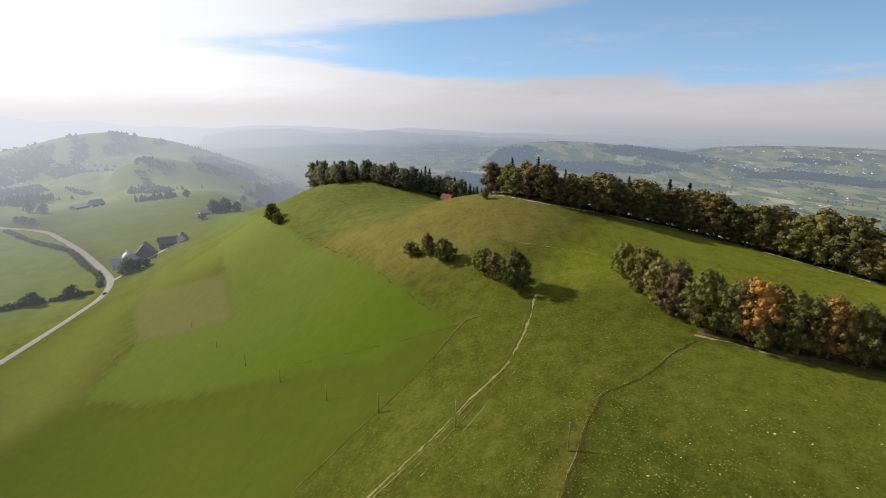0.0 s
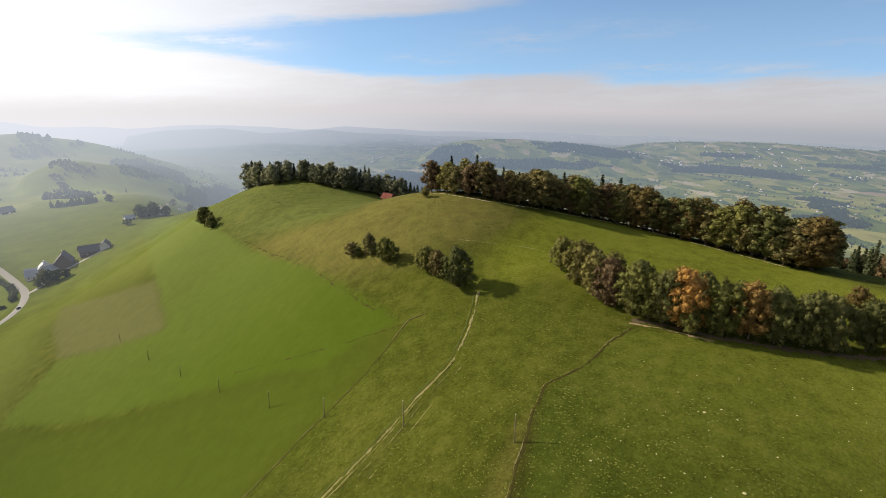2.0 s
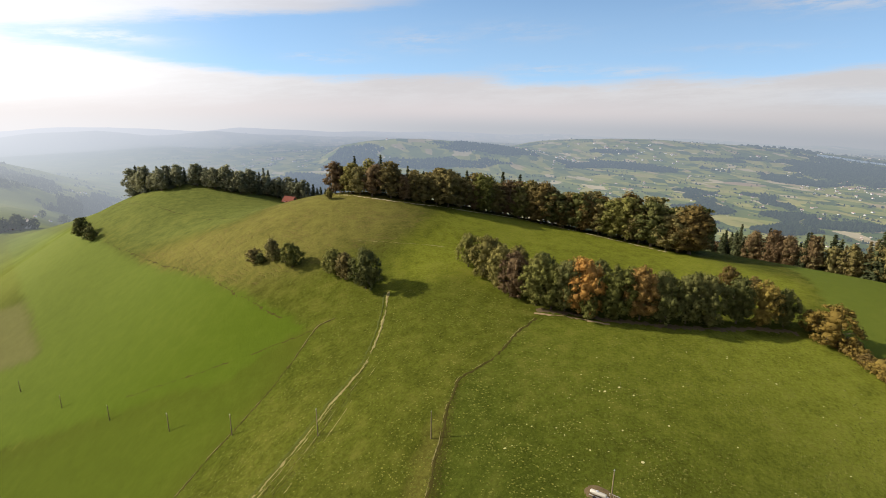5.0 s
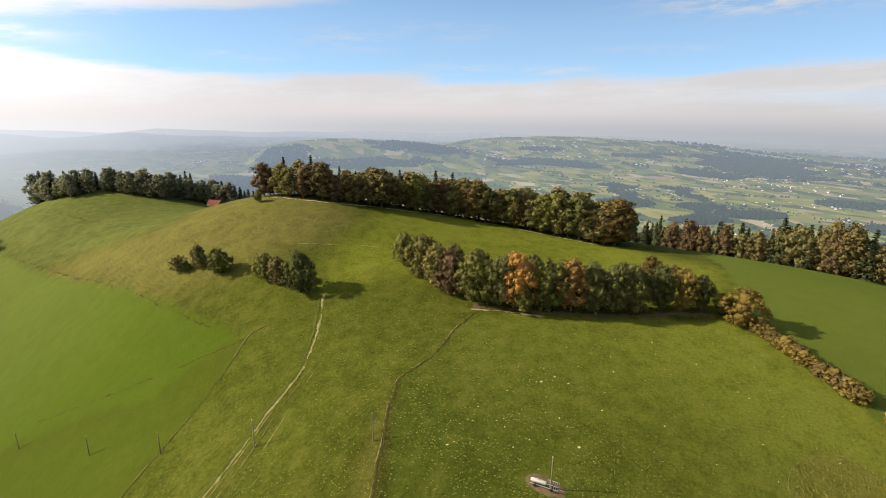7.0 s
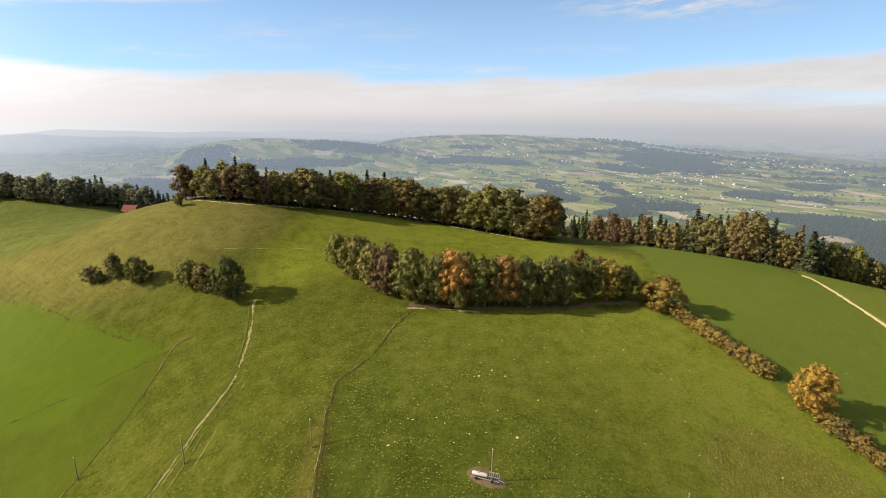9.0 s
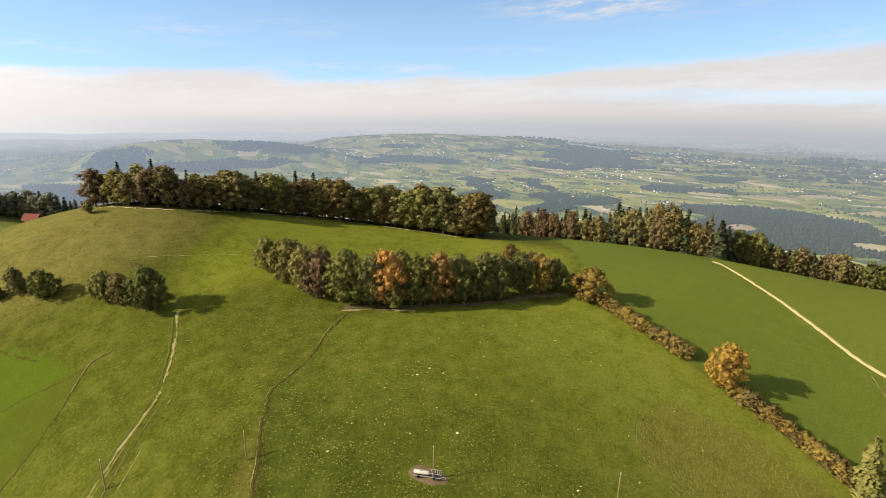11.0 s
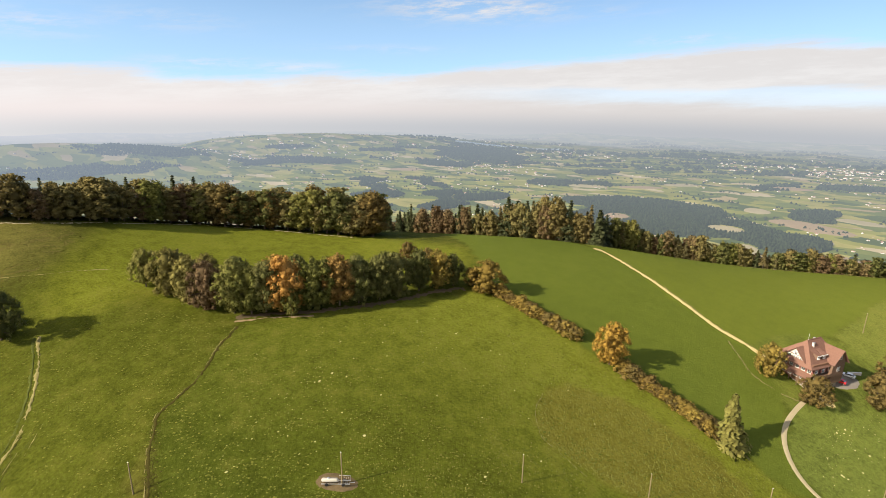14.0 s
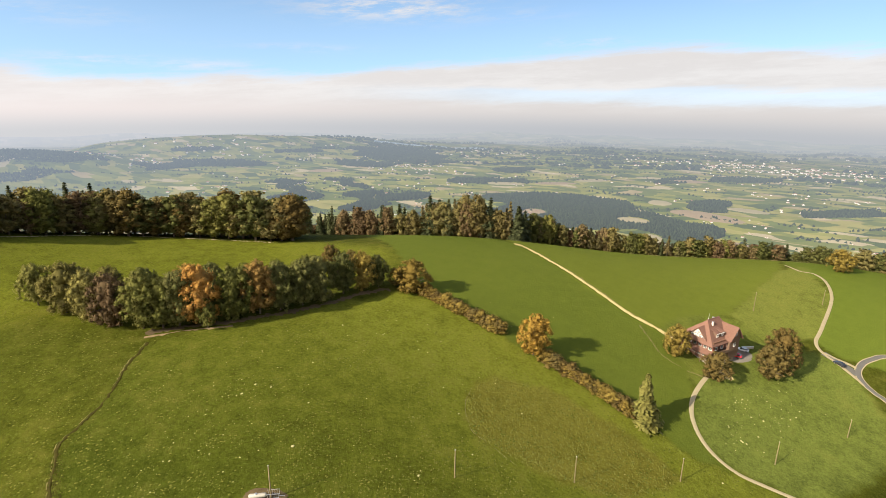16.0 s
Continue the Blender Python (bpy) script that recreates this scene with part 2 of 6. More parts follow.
# long crests: distance, width along, and the crest's azimuths and dips in degrees
RIDGES = [(4800, 190, [-60, -39, -37, -34, -31, -27, -24, -20.6, -15, -10.4, -8, -4, 0.6, 8.7, 20, 40, 54, 63, 72, 82, 92, 110, 130],
           [-2.5, -1.8, -2.2, -2.1, -2.6, -2.8, -2.9, -2.75, -2.7, -3.1, -3.15, -2.95, -3.25, -3.4, -3.45, -3.5, -3.6, -3.4, -3.3, -3.4, -3.4, -3.3, -3.3]),
          (4250, 150, [-24, -21, -16, -12, -6, 0, 6, 12], [-3.6, -3.3, -3.05, -3.5, -3.3, -3.7, -3.75, -4.1]),
          (3350, 300, [20, 22, 26, 28.7, 30.5, 34, 37.5, 41.5, 44.6, 47.7, 51, 55.4, 59, 63], [-6.0, -5.5, -4.5, -4.1, -3.8, -3.6, -3.7, -3.8, -3.85, -4.05, -4.3, -4.8, -5.1, -5.7]),
          (2700, 260, [-1, 1, 2.8, 4, 6, 8.7, 11.8, 14.5, 18, 22, 25.6, 28.6, 32], [-8.2, -7.6, -6.8, -6.2, -4.85, -4.35, -4.1, -4.1, -4.35, -4.7, -5.05, -5.7, -6.5]),
          (1750, 150, [-60, -45, -40, -37, -34.8, -33.7, -32, -30, -28.3, -26.2, -24.7, -23.3, -20.7, -17, -13], [-6.5, -5.6, -4.7, -4.0, -3.4, -3.25, -3.2, -3.5, -3.95, -4.35, -4.9, -5.4, -6.5, -8.1, -9.7]),
          (1200, 62, [-37, -34.3, -33.3, -31.8, -29.8, -27.7, -25.8, -23.5, -21, -18], [-10.2, -8.8, -8.1, -6.5, -5.7, -5.7, -6.1, -6.8, -7.8, -9.6])]


def height(x, y):
    """The lie of the land, in metres below the drone."""
    x, y = np.asarray(x, float), np.asarray(y, float)
    r, az = np.hypot(x, y) + 1e-9, np.degrees(np.arctan2(x, y))
    rim_r = np.interp(az, CREST_AZ, CREST_R)
    steep = np.clip((az + 26) / 14, 0, 1) * np.clip((140 - az) / 25, 0, 1)
    steep = steep * steep * (3 - 2 * steep)
    k = np.minimum(1, 1 + (rim_r / r - 1) * steep)
    z = np.full(x.shape, -165.0)
    for a, b, s, h in HILLS:
        z = z + h * np.exp(-((x * k - a) ** 2 + (y * k - b) ** 2) / (2 * s * s))
    u = np.clip((r - rim_r) / 650, 0, 1)
    z = z + (-300 - z) * (1 - (1 - u) ** 2.2) * steep
    u = np.clip((r - 1300) / 1900, 0, 1)
    z = z + (-300 - z) * u * u * (3 - 2 * u)
    z = z - 35 * np.clip((r - 3000) / 1900, 0, 1)
    for a, d, across, along, h in FAR_HILLS:
        da = (az - a + 180) % 360 - 180
        z = z + h * np.exp(-0.5 * ((radians(1) * da * d / across) ** 2 + ((r - d) / along) ** 2)) * np.clip((r - 700) / 200, 0, 1)
    for r0, along, azs_, dips in RIDGES:
        crest = r0 * np.tan(np.radians(np.interp(az, azs_, dips, -20, -20)))
        w = np.exp(-0.5 * ((r - r0) / along) ** 2)
        z = z + np.maximum(0, crest - z) * w
    spur = np.sin(x / 47 + 1.9 * np.sin(y / 83)) * np.sin(y / 61 + 1.7 * np.sin(x / 71 + 1)) + 0.5 * np.sin(x / 23 + 1.5 * np.sin(y / 31)) * np.sin(y / 27)
    z = z + 13.0 * np.sin(x / 210 + 1.8 * np.sin(y / 340)) * np.sin(y / 240 + 1.5 * np.sin(x / 300 + 2)) * np.clip((r - 2900) / 700, 0, 1)
    return z + 3.0 * spur * np.clip((r - 780) / 250, 0, 1) * np.clip((z + 275) / 60, 0, 1) * np.clip((3000 - r) / 1500, 0, 1)


def z_at(x, y):
    return float(height(x, y))


def inside(x, y, poly):
    """Which points lie within a polygon of the plan."""
    hit = np.zeros(x.shape, bool)
    for (x0, y0), (x1, y1) in zip(poly, poly[1:] + poly[:1]):
        cross = (y0 > y) != (y1 > y)
        hit ^= cross & (x < (x1 - x0) * (y - y0) / (y1 - y0 + 1e-12) + x0)
    return hit


LOWER_MEADOW = [(4, 170), (6.8, 167.3), (-0.9, 157.8), (-12.4, 147.4), (-28.7, 136.7), (-42, 128), (-75, 105), (-130, 60), (-260, 140), (-205, 259), (-105, 215), (-60, 194), (-22, 172)]
MEADOW = [(-147, 338), (-258, 589), (-226, 584), (-109, 359), (-39, 241), (4, 170), (-22, 167), (-105, 217), (-200, 261), (-192, 305), (-117, 274)]
STUBBLE = [(-221, 349), (-239, 393), (-147, 338), (-117, 274), (-145, 284), (-195, 307)]
PASTURE = [(25, 89), (35.5, 110), (40.6, 118), (54, 125), (72, 138), (118, 121), (152, 108), (154, 97), (154, 66), (152, 50), (150, 19), (147, 4), (149, -8), (150.5, -27), (154, -45), (60, -45), (10, 40)]
LUSH = [(193, 141), (154, 104), (154, 69), (152, 52), (150, 19), (147, 4), (150, -7), (155, 1.5), (165, 7), (178, 8.2), (192, 12), (211, 27), (221, 58), (256, 106), (300, 190), (230, 200)]
LUSH_FAR = [(253, 104), (219, 59), (208, 27), (232, 17), (248, 2), (326, -17), (400, -20), (400, 60), (300, 150)]
WEDGE = [(248, 2), (326, -17), (350, -28), (296, -38), (253, -31), (237, -11)]
KNOLL = [(-85, 319), (-45, 246), (-15, 208), (4, 203), (39, 205), (62, 222), (50, 262), (20, 300), (-10, 300), (-13, 275), (-48, 301)]
NORTH = [(-226, 584), (-109, 359), (-85, 319), (-48, 301), (-13, 275), (0, 300), (12, 400), (-100, 460)]
VALLEY = [(-298, 290), (-290, 380), (-300, 446), (-376, 530), (-480, 614), (-700, 700), (-800, 300), (-500, 100)]
SLOPE = [(-298, 290), (-290, 380), (-300, 446), (-376, 530), (-480, 614), (-560, 900), (-150, 900), (-110, 500), (-150, 340), (-239, 393), (-221, 349), (-200, 261), (-230, 200)]
LAWN = [(200, 6), (178, 8), (165, 7), (155, 1), (150, -8), (152, -27), (200, -55), (236, -42), (241, -33), (237, -11), (215, -8)]
EAST = [(345, -20), (332, -26), (318, -37), (296, -38), (264, -32), (250, -30), (243, -36), (246, -60), (250, -110), (330, -160), (440, -100), (440, -20)]
YARD = [(183, -4), (186, 20), (205, 33), (235, 20), (247, 0), (240, -14), (215, -12)]
ROUGH = [(104, 48.5), (104.4, 52.8), (108.1, 56.7), (112.8, 59.7), (120, 61.6), (131, 60), (140, 45), (142, 25), (135, 5), (115, 15), (106, 35)]
COMMON = [(-10, 165), (-24, 140), (-28, 122), (-8, 112), (25, 110), (40, 120), (55, 127), (72, 140), (64, 178), (60, 200), (33, 205), (4, 200)]
UPPER = [(33, 172), (45, 200), (84, 246), (130, 240), (175, 190), (193, 141), (160, 122), (110, 138), (72, 160), (62, 178)]
POACHED = [(18, 88), (24, 100), (31, 108), (37, 114), (33, 106), (29, 97), (24, 88), (14, 72), (9, 76)]
# outline, colour of the sward, softness of its edge in metres
FIELDS = [(COMMON, (0.0610, 0.0690, 0.0083), 14), (VALLEY, (0.1122, 0.1306, 0.0239), 3), (SLOPE, (0.1026, 0.1160, 0.0214), 30), (NORTH, (0.0902, 0.1030, 0.0221), 14), (KNOLL, (0.1140, 0.1040, 0.0240), 14), (UPPER, (0.1234, 0.1335, 0.0141), 9), (LOWER_MEADOW, (0.0534, 0.0708, 0.0064), 14), (MEADOW, (0.0570, 0.0819, 0.0064), 2),
          (STUBBLE, (0.0970, 0.0965, 0.0310), 2.5), (PASTURE, (0.0459, 0.0569, 0.0071), 2), (YARD, (0.1076, 0.1242, 0.0215), 3), (LUSH, (0.0894, 0.1099, 0.0158), 1), (LUSH_FAR, (0.1085, 0.1271, 0.0178), 1), (EAST, (0.0988, 0.1263, 0.0178), 1), (WEDGE, (0.1270, 0.1408, 0.0265), 1),
          (LAWN, (0.1129, 0.1352, 0.0259), 2), (ROUGH, (0.1214, 0.1125, 0.0178), 1.5), (POACHED, (0.0754, 0.0718, 0.0129), 2)]
SOWN = (EAST, SLOPE, MEADOW, LOWER_MEADOW, STUBBLE, LUSH, LUSH_FAR)


def sheet(name, azs, rs, mat, closed=True, tuck=0.0):
    a, r = np.meshgrid(np.radians(azs), rs)
    x, y = r * np.sin(a) + 1.3, r * np.cos(a) - 2.0
    z = height(x, y)
    z[0] -= tuck
    rows_, cols = x.shape
    co = np.stack([x, y, z], -1).reshape(-1, 3)
    i = np.arange(rows_ * cols).reshape(rows_, cols)
    right = np.roll(i, -1, 1)
    if not closed:
        i_, right = i[:, :-1], i[:, 1:]
    else:
        i_ = i
    quads = np.stack([i_[:-1], i_[1:], right[1:], right[:-1]], -1).reshape(-1, 4)
    me = bpy.data.meshes.new(name)
    me.vertices.add(len(co))
    me.vertices.foreach_set("co", co.ravel())
    me.loops.add(quads.size)
    me.loops.foreach_set("vertex_index", quads.ravel())
    me.polygons.add(len(quads))
    me.polygons.foreach_set("loop_start", np.arange(0, quads.size, 4))
    me.update(calc_edges=True)
    me.polygons.foreach_set("use_smooth", np.ones(len(quads), bool))
    me.materials.append(mat)
    ob = new(name, me)
    return ob, co


def grass_material():
    m, n = material("grass")
    pos = n.add("ShaderNodeNewGeometry").outputs["Position"]
    tint = n.add("ShaderNodeVertexColor", layer_name="crop").outputs[0]
    flatp = n.add("ShaderNodeMapping", {0: pos, 3: (1, 1, 0.3)}).outputs[0]
    big = n.noise(flatp, 0.018, 5.0, 0.6)
    mid = n.noise(flatp, 0.20, 5.0, 0.68)
    fine = n.noise(flatp, 1.3, 5.0, 0.75)
    sp = n.noise(flatp, 3.2, 3.0, 0.65)
    v = n.math("ADD", n.math("MULTIPLY", big, 0.45), n.math("ADD", n.math("MULTIPLY", mid, 0.7), n.math("MULTIPLY", fine, 0.95)))
    v = n.math("MULTIPLY_ADD", v, 1.8, -0.875)
    kind_ = n.add("ShaderNodeVertexColor", layer_name="crop").outputs["Alpha"]
    sown = n.math("MULTIPLY", n.band(kind_, 0.6, 0.95), 0.72)
    v = n.math("ADD", n.math("MULTIPLY", v, n.math("SUBTRACT", 1.0, sown)), sown)
    v = n.math("MAXIMUM", v, 0.15)
    col = n.mix(1.0, tint, n.add("ShaderNodeCombineColor", {0: v, 1: v, 2: v}).outputs[0], "MULTIPLY")
    dry = n.math("MULTIPLY", n.band(n.math("ADD", n.math("MULTIPLY", big, 0.4), n.math("MULTIPLY", mid, 0.6)), 0.48, 0.66), n.math("MULTIPLY_ADD", sown, -0.42, 0.38))
    col = n.mix(dry, col, (0.115, 0.098, 0.022))
    col = n.mix(n.math("MULTIPLY", n.band(sp, 0.58, 0.70), n.math("MULTIPLY_ADD", sown, -0.38, 0.30)), col, (0.022, 0.030, 0.004))
    straw = n.noise(flatp, 2.1, 4.0, 0.7)
    col = n.mix(n.math("MULTIPLY", n.band(straw, 0.58, 0.70), n.math("MULTIPLY_ADD", sown, -0.36, 0.28)), col, (0.165, 0.150, 0.040))
    # trodden terraces of the knoll
    knoll = n.math("SUBTRACT", 1.0, n.band(kind_, 0.05, 0.45))
    zed = n.add("ShaderNodeSeparateXYZ", {0: pos}).outputs[2]
    step_ = n.math("SINE", n.math("ADD", n.math("MULTIPLY", zed, 5.2), n.math("MULTIPLY", mid, 23.0)))
    broken = n.noise(flatp, 0.11, 3.0, 0.6)
    tread = n.math("MULTIPLY", n.math("MULTIPLY", n.band(step_, 0.2, 0.9), n.band(broken, 0.43, 0.58)), knoll)
    col = n.mix(n.math("MULTIPLY", tread, 0.4), col, (0.115, 0.085, 0.028))
    rough_h = n.math("ADD", n.math("ADD", fine, n.math("MULTIPLY", mid, 0.8)), n.math("MULTIPLY", tread, -1.2))
    bump = n.add("ShaderNodeBump", {"Strength": 0.6, "Distance": 0.4, "Height": rough_h}).outputs[0]
    b = n.add("ShaderNodeBsdfPrincipled", {"Base Color": col, "Roughness": 0.9, "Specular IOR Level": 0.02, "Normal": bump}).outputs[0]
    finish(n, b)
    return m


azs = np.concatenate([np.arange(-56, 114, 0.36), np.arange(114, 304, 2.0)])
rs = np.concatenate([np.linspace(0.02, 60, 14), np.exp(np.arange(math.log(64), math.log(469.5), 0.0065)), [470.0]])


def paint(ob, co):
    """The colour of every field, as an attribute of the sheet."""
    wx = co[:, 0] + 0.6 * np.sin(co[:, 1] * 0.9) + 0.5 * np.sin(co[:, 1] * 0.23 + 1)
    wy = co[:, 1] + 0.6 * np.sin(co[:, 0] * 0.8) + 0.5 * np.sin(co[:, 0] * 0.19)
    crop = np.tile(np.array([0.049, 0.056, 0.0065, 0.5]), (len(co), 1))
    for poly, c, soft in FIELDS:
        w = np.zeros(len(co))
        many = 10 if soft < 10 else 40
        for k in range(many):
            q, t = soft * math.sqrt((k + 0.5) / many), 2.4 * k
            w += inside(wx + q * math.cos(t), wy + q * math.sin(t), poly) / many
        w = w[:, None]
        c = np.array([c])
        if poly is PASTURE:  # the pasture lightens and yellows towards the inn, uneven light put into its colour
            c = c + np.clip((co[:, :1] - 42) / 90, 0, 1) * np.array([[0.078, 0.078, 0.009]])
        if poly is MEADOW:  # and the meadow pales towards its far end, partly haze put into its colour
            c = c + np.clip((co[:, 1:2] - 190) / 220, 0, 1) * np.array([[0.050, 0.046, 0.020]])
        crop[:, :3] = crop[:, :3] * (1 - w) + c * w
    crop[inside(wx, wy, KNOLL), 3] = 0.0
    for poly in SOWN:
        crop[inside(wx, wy, poly), 3] = 1.0
    attr = ob.data.color_attributes.new("crop", "FLOAT_COLOR", "POINT")
    attr.data.foreach_set("color", crop.ravel())


ground, co = sheet("ground", azs, rs, grass_material())
tagged(ground, "green hill pastures and meadows with worn patches", "ground", kind="structure")
paint(ground, co)


def far_material():
    m, n = material("far_land")
    pos = n.add("ShaderNodeNewGeometry").outputs["Position"]
    warp = n.add("ShaderNodeTexNoise", {"Vector": pos, "Scale": 0.002, "Detail": 3.0}).outputs["Color"]
    p = n.add("ShaderNodeVectorMath", {0: pos, 1: n.add("ShaderNodeVectorMath", {0: warp, 1: (240, 240, 0)}, operation="MULTIPLY").outputs[0]}, operation="ADD").outputs[0]
    p = n.add("ShaderNodeMapping", {0: p, 2: (0, 0, 0.5), 3: (1, 0.55, 0.0)}).outputs[0]
    cell = n.add("ShaderNodeTexVoronoi", {"Vector": p, "Scale": 0.022, "Randomness": 0.9}, distance="CHEBYCHEV")
    pick = n.add("ShaderNodeSeparateColor", {0: cell.outputs["Color"]})
    ramp = n.add("ShaderNodeValToRGB", {0: pick.outputs[0]})
    ramp.color_ramp.interpolation = "CONSTANT"
    for at, c in ((0.0, (0.12, 0.145, 0.028)), (0.25, (0.225, 0.225, 0.042)), (0.45, (0.07, 0.095, 0.022)), (0.60, (0.29, 0.262, 0.07)), (0.74, (0.33, 0.26, 0.13)), (0.79, (0.16, 0.178, 0.036)), (0.94, (0.42, 0.35, 0.21))):
        e = ramp.color_ramp.elements[0] if at == 0.0 else ramp.color_ramp.elements.new(at)
        e.position, e.color = at, (*c, 1)
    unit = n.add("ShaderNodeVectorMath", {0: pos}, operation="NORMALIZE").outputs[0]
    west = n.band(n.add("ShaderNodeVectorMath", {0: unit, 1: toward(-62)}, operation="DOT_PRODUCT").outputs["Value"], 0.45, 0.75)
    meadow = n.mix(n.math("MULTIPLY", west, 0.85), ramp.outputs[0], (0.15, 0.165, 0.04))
    v = n.math("MULTIPLY_ADD", n.noise(pos, 0.012, 5.0), 0.9, 0.55)
    col = n.mix(1.0, meadow, n.add("ShaderNodeCombineColor", {0: v, 1: v, 2: v}).outputs[0], "MULTIPLY")
    r = n.add("ShaderNodeVectorMath", {0: pos}, operation="LENGTH").outputs["Value"]
    near_v = n.math("MULTIPLY_ADD", n.noise(pos, 0.05, 6.0, 0.65), 0.9, 0.55)
    near_c = n.mix(1.0, n.add("ShaderNodeVertexColor", layer_name="crop").outputs[0], n.add("ShaderNodeCombineColor", {0: near_v, 1: near_v, 2: near_v}).outputs[0], "MULTIPLY")
    col = n.mix(n.band(r, 820.0, 1000.0), near_c, col)
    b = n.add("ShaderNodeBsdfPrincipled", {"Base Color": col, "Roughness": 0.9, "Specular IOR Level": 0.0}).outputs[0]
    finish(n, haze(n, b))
    return m


far_az = np.concatenate([np.arange(-60, 116, 0.5), np.arange(116, 300, 4.0)])
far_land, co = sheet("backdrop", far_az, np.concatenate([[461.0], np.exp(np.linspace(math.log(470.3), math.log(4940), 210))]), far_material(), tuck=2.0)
paint(far_land, co)
tagged(far_land, "hazy lowland of fields and wooded hills", "backdrop", kind="structure")

# ---- helpers for things ----


def mesh_of(name, verts, faces, mats, which=None, smooth=False):
    me = bpy.data.meshes.new(name)
    me.from_pydata([tuple(v) for v in verts], [], [tuple(f) for f in faces])
    for m in mats:
        me.materials.append(m)
    if which is not None:
        me.polygons.foreach_set("material_index", np.asarray(which, np.int32))
    if smooth:
        me.polygons.foreach_set("use_smooth", np.ones(len(me.polygons), bool))
    me.update()
    return me


def thing(name, label, category, m, group=""):
    ob = new(name)
    ob.empty_display_size = 0.5
    ob.matrix_world = m
    return tagged(ob, label, category, group)


def child(name, me, parent, label=""):
    ob = new(name, me)
    ob.parent = parent
    return tagged(ob, label)


def part(name, bm, mat, parent, label=""):
    me = bpy.data.meshes.new(name)
    bm.to_mesh(me)
    bm.free()
    me.materials.append(mat)
    return child(name, me, parent, label)


def box(bm, x0, y0, z0, x1, y1, z1):
    v = [bm.verts.new(p) for p in ((x0, y0, z0), (x1, y0, z0), (x1, y1, z0), (x0, y1, z0), (x0, y0, z1), (x1, y0, z1), (x1, y1, z1), (x0, y1, z1))]
    for f in ((3, 2, 1, 0), (4, 5, 6, 7), (0, 1, 5, 4), (1, 2, 6, 5), (2, 3, 7, 6), (3, 0, 4, 7)):
        bm.faces.new([v[i] for i in f])
    return bm


def prism(bm, outline, x0, x1):
    """An outline in y and z, drawn out along x."""
    a = [bm.verts.new((x0, y, z)) for y, z in outline]
    b = [bm.verts.new((x1, y, z)) for y, z in outline]
    bm.faces.new(a[::-1])
    bm.faces.new(b)
    for i in range(len(a)):
        j = (i + 1) % len(a)
        bm.faces.new((a[i], a[j], b[j], b[i]))
    bmesh.ops.recalc_face_normals(bm, faces=bm.faces)
    return bm


def tube(pts, radii, sides=6):
    """Verts and faces of a tapering tube."""
    verts, faces = [], []
    for k, (p, r) in enumerate(zip(pts, radii)):
        d = Vector(pts[min(k + 1, len(pts) - 1)]) - Vector(pts[max(k - 1, 0)])
        q = d.to_track_quat("Z", "Y")
        for s in range(sides):
            a = 2 * math.pi * s / sides
            verts.append(Vector(p) + q @ Vector((r * math.cos(a), r * math.sin(a), 0)))
        if k:
            b = (k - 1) * sides
            for s in range(sides):
                faces.append((b + s, b + (s + 1) % sides, b + sides + (s + 1) % sides, b + sides + s))
    faces.append(tuple(range(len(verts) - sides, len(verts))))
    return verts, faces


def joined(pieces):
    verts, faces = [], []
    for v, f in pieces:
        o = len(verts)
        verts += list(v)
        faces += [tuple(i + o for i in q) for q in f]
    return verts, faces


def smooth_line(pts, step=2.0):
    """A line that glides through the given points of the plan."""
    p = [np.array(q, float) for q in pts]
    p = [2 * p[0] - p[1]] + p + [2 * p[-1] - p[-2]]
    out = []
    for i in range(1, len(p) - 2):
        k = max(2, int(np.linalg.norm(p[i + 1] - p[i]) / step))
        for s in range(k):
            t = s / k
            out.append(0.5 * (2 * p[i] + (p[i + 1] - p[i - 1]) * t + (2 * p[i - 1] - 5 * p[i] + 4 * p[i + 1] - p[i + 2]) * t * t + (3 * p[i] - p[i - 1] - 3 * p[i + 1] + p[i + 2]) * t ** 3))
    out.append(p[-2])
    return np.array(out)


def ribbon(name, pts, width, mat, lift=0.10, ragged=0.0, label="", category="path", kind="structure", shift=0.0, broken=0.0):
    c = smooth_line(pts, 0.8 if broken else 1.2)
    d = np.gradient(c, axis=0)
    d /= np.linalg.norm(d, axis=1, keepdims=True) + 1e-9
    nrm = np.stack([-d[:, 1], d[:, 0]], 1)
    rng = np.random.default_rng(len(c))
    sway = np.convolve(rng.normal(0, 1, len(c) + 8), np.ones(9) / 3, 'valid')
    c = c + nrm * (shift + 0.5 * ragged * min(width, 0.5) * sway)[:, None]
    cols = []
    for u in (-0.5, -0.25, 0.0, 0.25, 0.5):
        w = width * u * np.maximum(0, 1 + ragged * rng.uniform(-1, 1, len(c)))
        q = c + nrm * w[:, None]
        cols.append(np.column_stack([q, height(q[:, 0], q[:, 1]) + (lift if abs(u) < 0.5 else lift * 0.3)]))
    verts = np.stack(cols, 1).reshape(-1, 3)
    faces = [(i * 5 + k, i * 5 + k + 1, i * 5 + k + 6, i * 5 + k + 5) for i in range(len(c) - 1) for k in range(4)]
    if broken:
        gaps = np.convolve(rng.uniform(0, 1, len(c) + 4), np.ones(5) / 5, 'valid')[:, None] * 0.75 + 0.25 * rng.uniform(0, 1, (len(c), 4)) + np.array([[-0.1, 0.05, 0.05, -0.1]])
        limit = np.quantile(gaps, broken)
        faces = [f for f in faces if gaps[f[0] // 5, f[0] % 5] > limit]
    ob = new(name, mesh_of(name, verts, faces, [mat], smooth=True))
    return tagged(ob, label, category, kind=kind)


